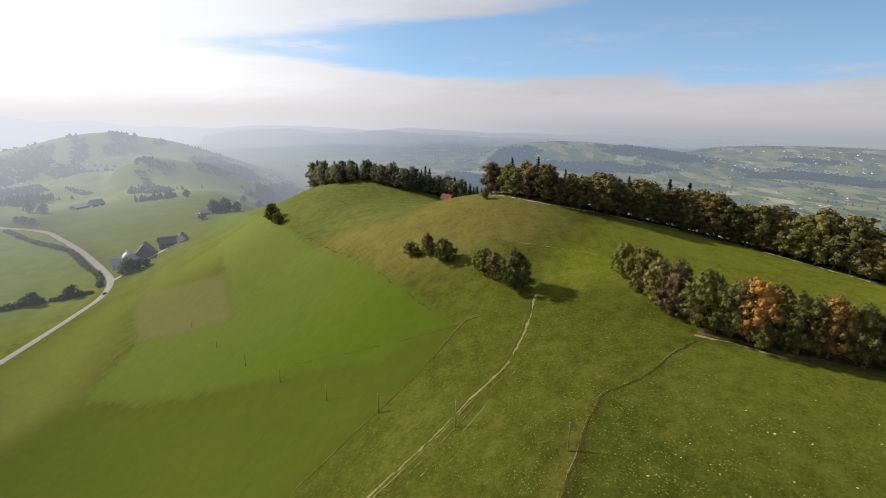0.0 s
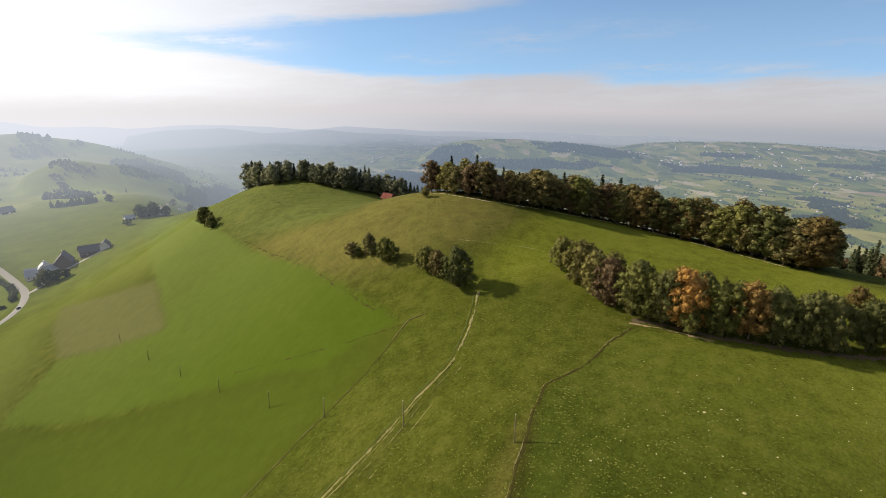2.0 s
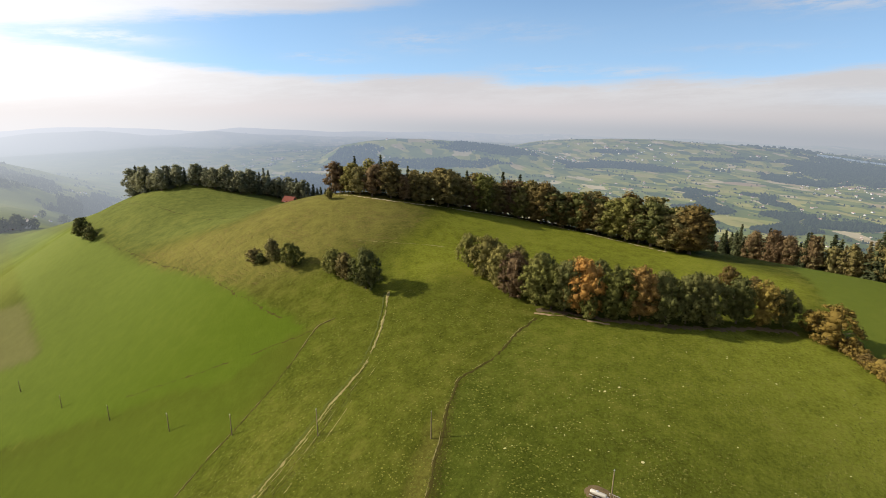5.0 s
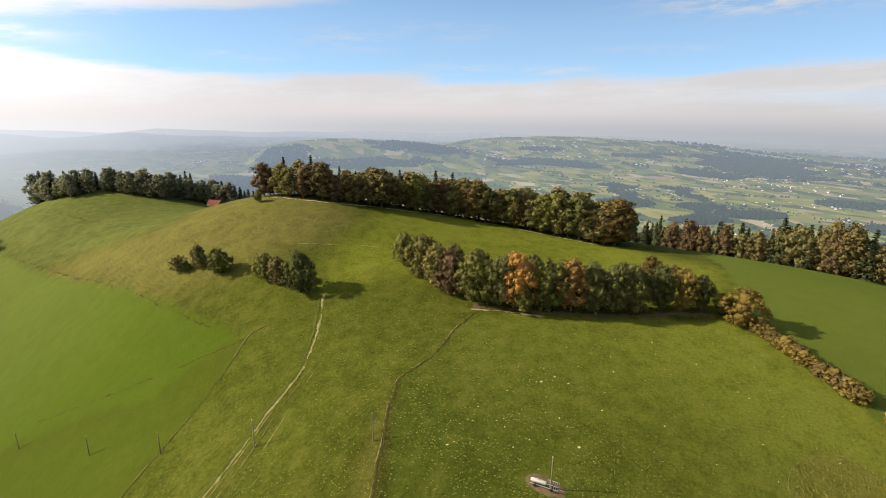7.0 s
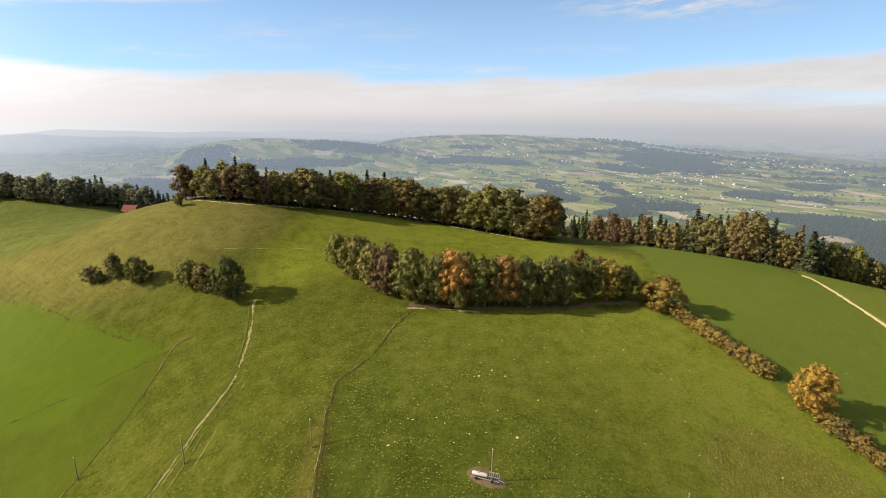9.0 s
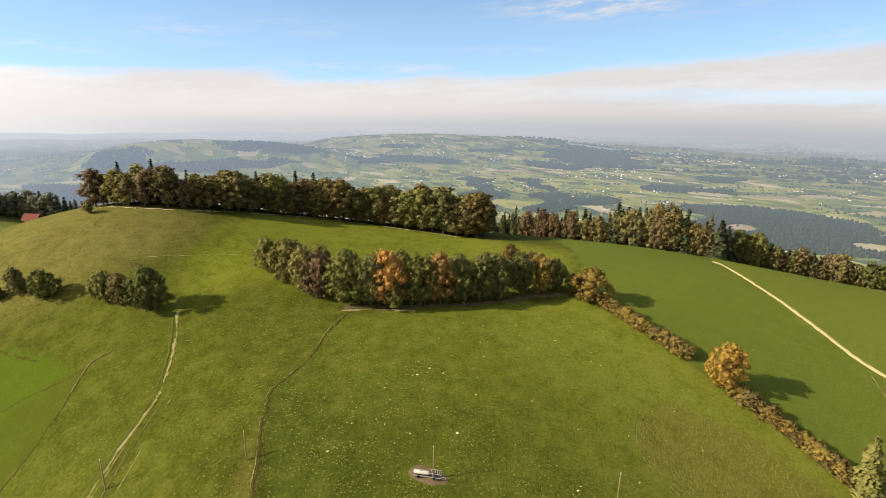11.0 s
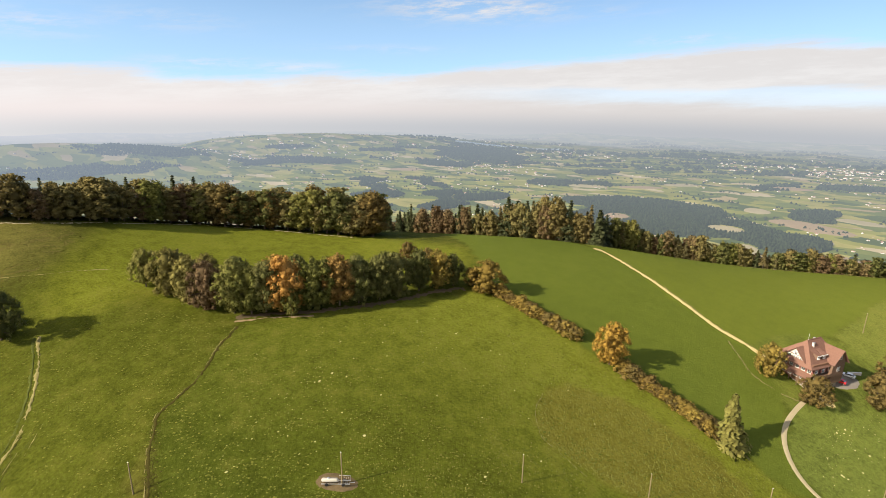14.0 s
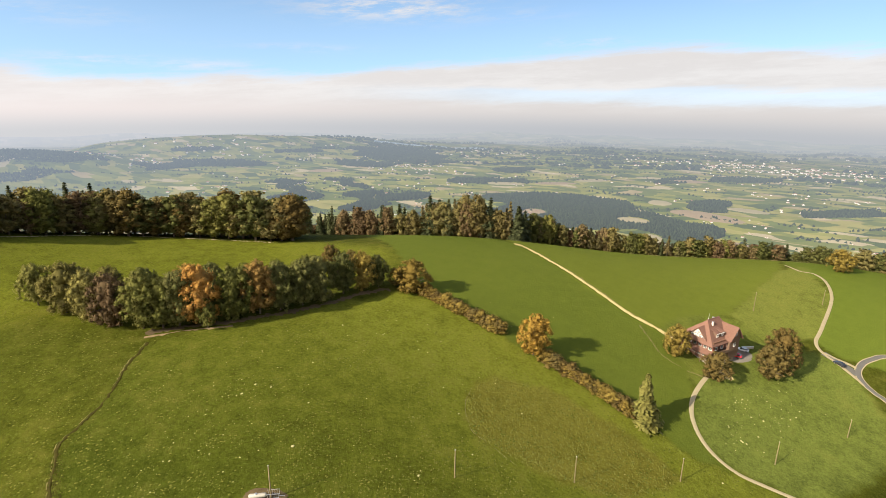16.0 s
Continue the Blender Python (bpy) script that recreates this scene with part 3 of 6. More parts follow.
# ---- roads, paths and worn lines ----
TRACK = [(33, 172), (26, 153.4), (18.2, 139.3), (7.6, 130.3), (-3.1, 120.9), (-11.1, 115.3), (-19.5, 110)]
ribbon("path", TRACK, 0.7, RUT, 0.09, 1.0, "worn pale cart track through the pasture", broken=0.24)
# the track's shadow line, painted as a darker strip
ribbon("path", TRACK, 0.6, TURF, 0.07, 0.9, "darker rut of the cart track, drawn for its shadow line", shift=-1.25, broken=0.1)
ribbon("path", TRACK[3:], 0.24, RUT, 0.07, 1.0, "faint second rut of the cart track", shift=1.2, broken=0.4)
for k, off in enumerate((-1.6, 2.6, 4.2, 5.8, 7.6, 9.6, 11.8, 14.4)):
    trail = [(p[0] + off * (0.42 + 0.58 * i / 4), p[1] + 0.25 * math.sin(2.1 * i + k)) for i, p in enumerate(TRACK[2:])]
    ribbon("path", trail, 0.30, (TURF, RUT, FURROW)[k % 3], 0.08, 1.0, "faint cattle trail beside the cart track", broken=0.72)
ribbon("path", [(103, 40), (104, 48.5), (104.4, 52.8), (108.1, 56.7), (112.8, 59.7), (120, 61.6)], 0.2, RUT, 0.08, 0.8, "thin pale line at the edge of rough grass", broken=0.4)
FENCE_A = [(72.3, 138.3), (53.3, 123.5), (41.8, 118.7), (38.7, 115.2), (32.1, 104.4), (24.6, 89), (18, 76)]
FENCE_B = [(13.2, 168), (6.8, 167.3), (-0.9, 157.8), (-12.4, 147.4), (-28.7, 136.7), (-42, 128)]
FENCE_C = [(7.3, 167.2), (-6.4, 169.6), (-29.8, 178.2), (-60.9, 195.9)]
ribbon("path", FENCE_A, 0.7, TRODDEN, 0.07, 0.8, "trodden earth strip across the pasture", broken=0.06)
ribbon("path", FENCE_A, 0.36, RUT, 0.08, 1.0, "pale worn edge of the trodden strip", shift=-0.55, broken=0.6)
ribbon("path", FENCE_B, 0.42, TRODDEN, 0.07, 0.9, "thin trodden line beside the meadow", broken=0.1)
ribbon("path", FENCE_B, 0.30, RUT, 0.08, 1.0, "pale tufted edge of the trodden line", shift=-0.35, broken=0.66)
ribbon("path", [(256.6, 106.4), (239.4, 85.6), (222.5, 57.9), (212.0, 37.9), (209.8, 27), (207, 18)], 1.8, DIRT, 0.12, 0.4, "pale dirt footpath across the meadow")
ribbon("path", [(256.6, 106.4), (239.4, 85.6), (222.5, 57.9), (212.0, 37.9), (209.8, 27), (207, 18)], 0.7, RUT, 0.10, 1.0, "trodden darker edge of the dirt footpath", shift=1.1, broken=0.4)
ribbon("path", [(203, 1), (195.1, 4.7), (177.6, 7.8), (165.1, 6.7), (154.9, 1.5), (150, -6.4), (150.6, -16.3), (152.2, -27), (156, -45)], 1.4, GRAVEL, 0.12, 0.03, "pale gravel drive to the inn")
ROAD = [(345, -20), (332.8, -26.2), (331.1, -32.5), (318.6, -37.1), (295.9, -38), (263.9, -32.8), (249.9, -30.1), (243.2, -31.8), (238.6, -36.7), (233.0, -41.9), (229.1, -45.0)]
ribbon("road", ROAD, 1.45, GRAVEL, 0.12, 0.03, "narrow pale farm road", "road")
FORK = [(262, -66), (255.2, -53.7), (250.6, -49.4), (245.3, -45.8), (238.8, -43.6), (233.8, -43.6), (229.8, -45.2), (226.4, -47.9), (222, -52), (200, -62), (150, -84)]
ribbon("road", FORK, 2.5, GRAVEL, 0.10, 0.03, "pale gravel verge of the asphalt road", "road")
ribbon("road", FORK, 2.0, ASPHALT, 0.16, 0.02, "grey asphalt road", "road")
ribbon("road", [(243.2, -31.6), (241.6, -36.6), (240.6, -41.2), (239.5, -43.6)], 1.5, GRAVEL, 0.11, 0.05, "pale gravel branch to the asphalt road", "road")
ribbon("road", [(242.6, -32.4), (239.9, -37.2), (236.9, -41.4), (235.0, -43.4)], 3.4, ASPHALT, 0.09, 0.05, "grey gravelled wedge between the roads", "road")
ribbon("road", [(-298, 295), (-295, 318), (-293, 346), (-289, 383), (-286.5, 415), (-298, 446.5), (-321, 475.6), (-376, 530.6), (-433, 579), (-482, 614.5), (-560, 640)], 6.0, plain("pale_asphalt", (0.27, 0.255, 0.23), 0.9, vary=0.2, scale=0.3), 0.25, 0.02, "pale asphalt valley road", "road")

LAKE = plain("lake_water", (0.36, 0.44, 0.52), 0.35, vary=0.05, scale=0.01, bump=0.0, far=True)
ribbon("water", [(2640, 2080), (2800, 1900), (2960, 1740), (3130, 1560)], 75, LAKE, 7.0, 0.45, "pale hazy lake in the lowland", "water")

# ---- trees ----


def leaf_clumps(points, normals, size, rng):
    """A bent, four-cornered clump of leaves at every point."""
    k = len(points)
    t = rng.normal(size=(k, 3))
    t -= normals * (t * normals).sum(1, keepdims=True)
    t /= np.linalg.norm(t, axis=1, keepdims=True) + 1e-9
    b = np.cross(normals, t)
    s = size * rng.uniform(0.55, 1.35, (k, 1))
    v = np.stack([points - t * s + normals * s * rng.uniform(-0.5, 0.1, (k, 1)), points - b * s * rng.uniform(0.5, 1, (k, 1)),
                  points + t * s * rng.uniform(0.6, 1.1, (k, 1)) + normals * s * rng.uniform(-0.5, 0.1, (k, 1)), points + b * s * rng.uniform(0.5, 1, (k, 1))], 1)
    f = np.arange(4 * k).reshape(k, 4)
    return v.reshape(-1, 3), [tuple(q) for q in f]


def blob(c, r, rng, rings=5, sides=8):
    verts, faces = [], []
    for i in range(rings):
        th = math.pi * (i + 0.5) / rings
        for s in range(sides):
            ph = 2 * math.pi * (s + 0.5 * (i % 2)) / sides
            k = rng.uniform(0.8, 1.1)
            verts.append((c[0] + r[0] * k * math.sin(th) * math.cos(ph), c[1] + r[1] * k * math.sin(th) * math.sin(ph), c[2] + r[2] * k * math.cos(th)))
    for i in range(rings - 1):
        for s in range(sides):
            a, b = i * sides + s, i * sides + (s + 1) % sides
            faces += [(a, a + sides, b + sides, b)]
    faces += [tuple(range(sides)), tuple(range((rings - 1) * sides, rings * sides))[::-1]]
    return verts, faces


def bent(me, normals):
    """Leaves take the light of the bough that carries them."""
    me.polygons.foreach_set("use_smooth", np.ones(len(me.polygons), bool))
    me.normals_split_custom_set_from_vertices([tuple(q) for q in normals])
    return me


def knobs(cen, rad, rng, rings=3, sides=6):
    """Many small leafy masses at once: verts, faces and the outward direction of each vert."""
    k = len(cen)
    th = np.pi * (np.arange(rings) + 0.5) / rings
    ph = 2 * np.pi * (np.arange(sides)[None] + 0.5 * (np.arange(rings)[:, None] % 2)) / sides
    d = np.stack([np.sin(th)[:, None] * np.cos(ph), np.sin(th)[:, None] * np.sin(ph), np.cos(th)[:, None] + 0 * ph], -1).reshape(1, -1, 3)
    v = cen[:, None] + d * rad[:, None] * rng.uniform(0.82, 1.1, (k, rings * sides, 1))
    base = [(r * sides + c, (r + 1) * sides + c, (r + 1) * sides + (c + 1) % sides, r * sides + (c + 1) % sides) for r in range(rings - 1) for c in range(sides)]
    f = (np.array(base)[None] + (np.arange(k) * rings * sides)[:, None, None]).reshape(-1, 4)
    caps = [tuple(q * rings * sides + c for c in range(sides)) for q in range(k)] + [tuple(q * rings * sides + (rings - 1) * sides + c for c in reversed(range(sides))) for q in range(k)]
    return v.reshape(-1, 3), [tuple(q) for q in f] + caps, np.tile(d, (k, 1, 1)).reshape(-1, 3)


def broadleaf(seed, clumps=4800, size=0.0145, wide=0.40, low=0.05, lobes=84, knob=(0.04, 0.105)):
    """Trunk and crown of a leafy tree one metre high: boughs that end in rounded masses of leaves."""
    rng = np.random.default_rng(seed)
    i = np.arange(lobes)
    cz = 1 - 2 * (i + 0.5) / lobes
    a = i * 2.39996 + rng.uniform(-0.45, 0.45, lobes)
    q = np.sqrt(1 - cz * cz)
    mid, half = (1 + low) / 2 - 0.02, (1 - low) / 2
    rr = rng.uniform(*knob, lobes)
    swell = 1 + 0.08 * np.sin(2 * a + rng.uniform(0, 6)) + 0.07 * np.sin(3 * a + 4 * cz + rng.uniform(0, 6))
    egg = 1.0 - 0.14 * cz
    reach = np.where(rng.uniform(0, 1, lobes) < 0.22, rng.uniform(0.55, 0.8, lobes), rng.uniform(0.86, 1.06, lobes))
    ex, ez = np.maximum(0.02, wide * swell * egg - rr), np.maximum(0.02, half - rr)
    cen = np.stack([ex * reach * q * np.cos(a), ex * reach * q * np.sin(a), mid + ez * cz * reach], 1)
    lean = rng.normal(0, 0.035, 2)
    cen[:, :2] += lean * cen[:, 2:]
    rad = np.stack([rr, rr, rr * rng.uniform(0.7, 0.95, lobes)], 1)
    pick = rng.choice(lobes, clumps * 3, p=rad[:, 0] ** 2 / (rad[:, 0] ** 2).sum())
    d = rng.normal(size=(clumps * 3, 3))
    d[:, 2] += 0.2
    d /= np.linalg.norm(d, axis=1, keepdims=True)
    p = cen[pick] + d * rad[pick] * rng.uniform(0.72, 1.24, (clumps * 3, 1))
    deep = (np.linalg.norm((p[:, None] - cen[None]) / rad[None], axis=2) < 0.68).sum(1) > 0
    p, d = p[~deep][:clumps], d[~deep][:clumps]
    nn = d + 0.7 * rng.normal(size=d.shape)
    nn /= np.linalg.norm(nn, axis=1, keepdims=True)
    lv, lf = leaf_clumps(p, nn, size, rng)
    out = p - np.array([0, 0, mid])
    out /= np.linalg.norm(out, axis=1, keepdims=True) + 1e-9
    ln = np.repeat(0.6 * d + 0.6 * out + 0.7 * nn + 0.2 * rng.normal(size=d.shape), 4, 0)
    core = np.array([(0, 0, mid - 0.5 * half), (0, 0, mid), (0, 0, mid + 0.4 * half)])
    kv, kf, kn = knobs(np.concatenate([cen, core]), np.concatenate([rad * 0.66, np.array([(wide * 0.40, wide * 0.40, half * 0.36)] * 3)]), rng)
    n_all = np.concatenate([ln, kn])
    n_all /= np.linalg.norm(n_all, axis=1, keepdims=True)
    verts, faces = joined([(lv, lf), (kv, kf)])
    wood_ = [tube([(0, 0, -0.03), (0.004, 0, 0.08), (0.0, 0.006, 0.3), (0.01, 0.0, 0.6)], [0.026, 0.019, 0.015, 0.005], 7)]
    for _ in range(6):
        c = cen[rng.integers(lobes)]
        z0 = rng.uniform(0.10, 0.4)
        wood_.append(tube([(0, 0, z0), tuple(c * 0.5 + np.array([0, 0, z0 * 0.5 + 0.03])), tuple(c)], [0.010, 0.007, 0.003], 5))
    return mesh_of("trunk", *joined(wood_), [BARK], smooth=True), bent(mesh_of("crown", verts, faces, [LEAF[0]]), n_all)


def conifer(seed, wide=0.17, tiers=24, low=0.08, thin=1.0, twig=0.022, ragged=0.3):
    """Trunk and crown of a spruce one metre high: tiers of drooping boughs of uneven reach."""
    rng = np.random.default_rng(seed)
    pts, nor, out = [], [], []
    side_a, side_b = rng.uniform(0, 6, 2)
    for i in range(tiers):
        u = i / (tiers - 1)
        z = low + (0.97 - low) * u
        reach = (wide * (1 - u) ** 0.9 + 0.010) * rng.uniform(1 - ragged, 1 + 0.5 * ragged)
        k = max(4, int((16 - 11 * u) * thin))
        for j in range(k):
            a = 2 * math.pi * (j + rng.uniform(-0.4, 0.4)) / k + i
            q = reach * rng.uniform(1 - 1.2 * ragged, 1.12) * (1 + 0.6 * ragged * math.sin(a + side_a + 3 * u))
            for s_ in (0.3, 0.5, 0.7, 0.88, 1.0):
                pts.append((q * s_ * math.cos(a), q * s_ * math.sin(a), z - q * s_ * 0.42 + rng.uniform(-0.007, 0.007)))
                nor.append((0.5 * math.cos(a), 0.5 * math.sin(a), 0.85))
                out.append((math.cos(a), math.sin(a), 0.45))
    pts, nor = np.array(pts), np.array(nor) + 0.45 * rng.normal(size=(len(nor), 3))
    nor /= np.linalg.norm(nor, axis=1, keepdims=True)
    lv, lf = leaf_clumps(pts, nor, twig, rng)
    ln = np.repeat(np.array(out) + 0.35 * rng.normal(size=pts.shape), 4, 0)
    core = tube([(0, 0, low * 0.8), (0, 0, low + 0.06), (0, 0, 0.5), (0, 0, 0.96)], [wide * 0.06, wide * 0.28, wide * 0.17, 0.004], 9)
    cn = np.array([(v[0], v[1], 0.05) for v in core[0]])
    n_all = np.concatenate([ln, cn])
    n_all /= np.linalg.norm(n_all, axis=1, keepdims=True)
    wood = tube([(0, 0, -0.03), (0, 0, 0.1), (0, 0, 0.93)], [0.018, 0.013, 0.002], 6)
    return mesh_of("trunk", *wood, [BARK], smooth=True), bent(mesh_of("crown", *joined([(lv, lf), core]), [NEEDLE]), n_all)


OAKS = [broadleaf(s) for s in range(4)]
ROUND = [broadleaf(20 + s, wide=0.45, low=-0.02) for s in range(4)]
TALL = [broadleaf(40 + s, 2300, 0.0190, wide=0.31, low=0.03, lobes=46, knob=(0.045, 0.10)) for s in range(6)]
BACK = [broadleaf(50 + s, 1000, 0.028, wide=0.31, low=0.03, lobes=34, knob=(0.05, 0.11)) for s in range(3)]
SHRUBS = [broadleaf(80 + s, 480, 0.042, wide=0.5, low=-0.1, lobes=14, knob=(0.13, 0.24)) for s in range(3)]
LOOSE = [broadleaf(30 + s, 900, 0.034, wide=0.45, low=-0.02, lobes=36, knob=(0.06, 0.12)) for s in range(3)]
FAR_SHRUBS = [broadleaf(90 + s, 110, 0.08, wide=0.5, low=-0.1, lobes=8, knob=(0.15, 0.26)) for s in range(3)]
SPRUCE = [conifer(60 + s) for s in range(5)]
GAUNT = [conifer(70 + s, wide=0.15, tiers=20, low=0.32, thin=0.7, ragged=0.5) for s in range(3)]
rng = np.random.default_rng(5)


def plant(shape, x, y, h, leaf, label, wide=1.0, name="tree", category="tree", group="", sink=0.15):
    m = Matrix.Translation((x, y, z_at(x, y) - sink)) @ Matrix.Rotation(rng.uniform(0, 6.28), 4, "Z") @ Matrix.Diagonal((h * wide, h * wide, h, 1))
    ob = thing(name, label, category, m, group)
    child("trunk", shape[0], ob)
    crown = child("crown", shape[1], ob)
    crown.material_slots[0].link = "OBJECT"
    crown.material_slots[0].material = leaf
    return ob


NAMES = ["green broadleaf tree", "yellow-green broadleaf tree", "red-brown autumn tree", "dark green broadleaf tree", "bright orange autumn tree", "rust-coloured autumn tree", "brown-green beech tree", "golden-yellow autumn tree", "copper-brown autumn tree", "tan-orange autumn tree"]
# towards the right end, dark leaf colours stand in for the grove's shade
GROVE = [(64.4, 179.4, 14, 0), (67.5, 170, 16.6, 1), (69.3, 160, 17.4, 1), (71.4, 153.8, 17, 2), (76.2, 146, 18.6, 0), (80, 142.4, 17.8, 0), (83.7, 140.2, 18.4, 3), (88.9, 136.6, 20.0, 4), (87.6, 132.6, 10.0, 0),
         (96.8, 132.4, 18.2, 0), (104, 129.4, 19, 9), (110, 126.8, 18.2, 3), (117.6, 124.7, 17.7, 3), (124.3, 122.9, 17.4, 3), (134.4, 121.7, 16.7, 3), (142.4, 119.5, 15.8, 5), (148.6, 116.9, 13.6, 3)]
GROVE_BACK = [(72.9, 174.8, 14.3, 1), (77, 163.7, 14.8, 1), (84.8, 156.4, 14.6, 3), (92.9, 150.5, 14.9, 5), (100, 147, 14.5, 3), (108.5, 142, 13.4, 0), (119, 138, 13, 3), (130, 135, 13, 0), (149.7, 141.2, 11.4, 8), (154, 134.3, 10.0, 8), (157.6, 128.6, 7.6, 8)]
for i, (x, y, h, k) in enumerate(GROVE + GROVE_BACK):
    plant(ROUND[i % 3] if i % 2 else OAKS[i % 3], x, y, h, LEAF[k], NAMES[k] + " in a grove on the pasture", wide=0.84, group="grove trees")
for shape, x, y, h, k, wide in ((LOOSE[0], -14.2, 222.4, 6.8, 6, 1.25), (LOOSE[1], -11.8, 219.4, 5.2, 3, 1.1), (TALL[1], -6.6, 217, 10.4, 6, 1.05), (LOOSE[2], -4.4, 215.4, 5.6, 3, 1.2), (ROUND[2], 0.8, 206.6, 11.2, 0, 0.95),
                                (ROUND[0], 15.5, 192.4, 10.6, 0, 1.0), (OAKS[1], 19.0, 186.8, 11.2, 6, 0.95), (ROUND[2], 25.4, 177.8, 16.6, 3, 0.86)):
    plant(shape, x, y, h, LEAF[k], NAMES[k] + " in a clump below the knoll", wide=wide, group="knoll trees")
plant(TALL[3], -129, 387, 15.4, LEAF[3], "dark green broadleaf tree on the meadow slope", wide=1.25)
plant(LOOSE[1], -119, 371, 9.9, LEAF[3], "small dark green broadleaf tree on the meadow slope")
plant(OAKS[2], 20.3, 256.5, 5.6, LEAF[1], "small lone tree on the knoll")
plant(ROUND[1], 154, 105.6, 13.5, LEAF[5], "rust-yellow autumn tree at the hedge's end", wide=1.15)
plant(ROUND[2], 155, 112.6, 8.2, LEAF[5], "small rust-yellow autumn tree beside the hedge")
plant(OAKS[1], 152.4, 55.7, 15.6, LEAF[7], "bright yellow-orange autumn tree in the hedge", wide=0.95)
plant(conifer(97, 0.25, 34, 0.0, 2.2, 0.036, 0.45), 150.3, 19.1, 16.2, LEAF[0], "dull green conifer at the hedge's end", wide=1.2)
plant(SHRUBS[1], 149.2, 24.0, 5.4, LEAF[5], "low rust-brown bush beside the conifer", wide=1.0, name="bush", category="bush")
plant(ROUND[0], 196.5, 17.0, 13.2, LEAF[5], "golden-olive autumn tree beside the inn", wide=0.9)
plant(ROUND[1], 193.5, 3.2, 10.8, LEAF[8], "rust-brown tree before the inn", wide=1.15)
plant(ROUND[2], 210.6, -14.6, 14.5, LEAF[8], "broad rust-brown tree beside the car park", wide=1.05)
plant(ROUND[0], 216, -17.2, 19.0, LEAF[8], "tall rust-brown tree beside the car park", wide=0.85)


def wood(edge, heights, rows_deep, gap, pick, group, behind):
    """Trees along an edge in the plan and in rows behind it, away from the drone."""
    line = smooth_line(edge, gap)
    hs = np.interp(np.linspace(0, 1, len(line)), np.linspace(0, 1, len(heights)), heights)
    for row in range(rows_deep):
        for i, (p, h) in enumerate(zip(line, hs)):
            r = math.hypot(*p)
            k = (r + row * behind) / r
            if row:
                p = 0.5 * (p + line[min(i + 1, len(line) - 1)])
            x, y = p[0] * k + rng.uniform(-1.5, 1.5), p[1] * k + rng.uniform(-1.5, 1.5)
            shape, leaf, label, wide = pick(row)
            if row and shape in TALL:
                shape = BACK[TALL.index(shape) % 3]
            if not row and leaf is NEEDLE and rng.uniform() < 0.5:
                shape, leaf, label, wide = pick(row)
            kind_ = "spruce" if leaf in (NEEDLE, HAZED_RIDGE_NEEDLE) else "larch" if leaf is LARCH else "beech_tree" if leaf is LEAF[6] else "broadleaf_tree"
            plant(shape, x, y, h * rng.uniform(0.74, 1.12) * (1.0 if row == 0 else 1.07 if leaf is NEEDLE else 1.0), leaf, label, wide=wide, name=kind_, group=group)


def beech_mix(row):
    if rng.uniform() < (0.04, 0.22, 0.36)[row]:
        return SPRUCE[rng.integers(5)], NEEDLE, "dark spruce in the ridge forest", 1.35
    k = rng.choice([6, 6, 1, 6, 6, 2, 0])
    return (TALL[rng.integers(6)]), LEAF[k], NAMES[k] + " in the ridge forest", rng.uniform(0.95, 1.35)


def crown_mix(row):
    k = rng.choice([6, 6, 6, 8, 3, 0, 6])
    return TALL[rng.integers(6)], LEAF[k], NAMES[k] + " in the ridge forest", rng.uniform(1.1, 1.45)


def spruce_mix(row):
    u = rng.uniform()
    if u < 0.38:
        return SPRUCE[rng.integers(5)], NEEDLE, "dark spruce at the escarpment", 1.5
    if u < 0.62:
        return GAUNT[rng.integers(3)], LARCH, "gaunt brownish larch at the escarpment", 1.4
    k = rng.choice([6, 0, 6, 1, 6, 2])
    return TALL[rng.integers(6)], LEAF[k], NAMES[k] + " at the escarpment", rng.uniform(0.75, 1.0)


def dark_mix(row):
    if rng.uniform() < 0.78:
        return SPRUCE[rng.integers(5)], NEEDLE, "dark spruce at the escarpment", rng.uniform(1.1, 1.4)
    return TALL[rng.integers(6)], LEAF[2], NAMES[2] + " at the escarpment", 0.9


def edge_mix(row):
    u = rng.uniform()
    if u < 0.16:
        return SPRUCE[rng.integers(5)], NEEDLE, "dark spruce at the escarpment", 1.6
    if u < 0.34:
        return GAUNT[rng.integers(3)], LARCH, "gaunt brownish larch at the escarpment", 1.6
    k = rng.choice([6, 6, 0, 2, 3, 3, 6])
    return BACK[rng.integers(3)], LEAF[k], NAMES[k] + " at the escarpment", rng.uniform(0.7, 1.0)


def copse_mix(row):
    if rng.uniform() < 0.2:
        return SPRUCE[rng.integers(5)], NEEDLE, "dark spruce at the escarpment", 1.7
    k = rng.choice([6, 3, 6, 3, 3, 2, 0])
    return BACK[rng.integers(3)], LEAF[k], NAMES[k] + " at the escarpment", rng.uniform(1.1, 1.5)


def polar(az, r):
    return (r * math.sin(radians(az)), r * math.cos(radians(az)))


def rim(az, more=0.0):
    return polar(az, float(np.interp(az, CREST_AZ, CREST_R)) + more)


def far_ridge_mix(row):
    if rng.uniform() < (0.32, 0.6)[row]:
        return SPRUCE[rng.integers(5)], HAZED_RIDGE_NEEDLE, "spruce on the far ridge, hazed grey-green", 1.6
    return TALL[rng.integers(6)], HAZED_RIDGE_LEAF, "broadleaf tree on the far ridge, hazed grey-green", rng.uniform(0.95, 1.3)


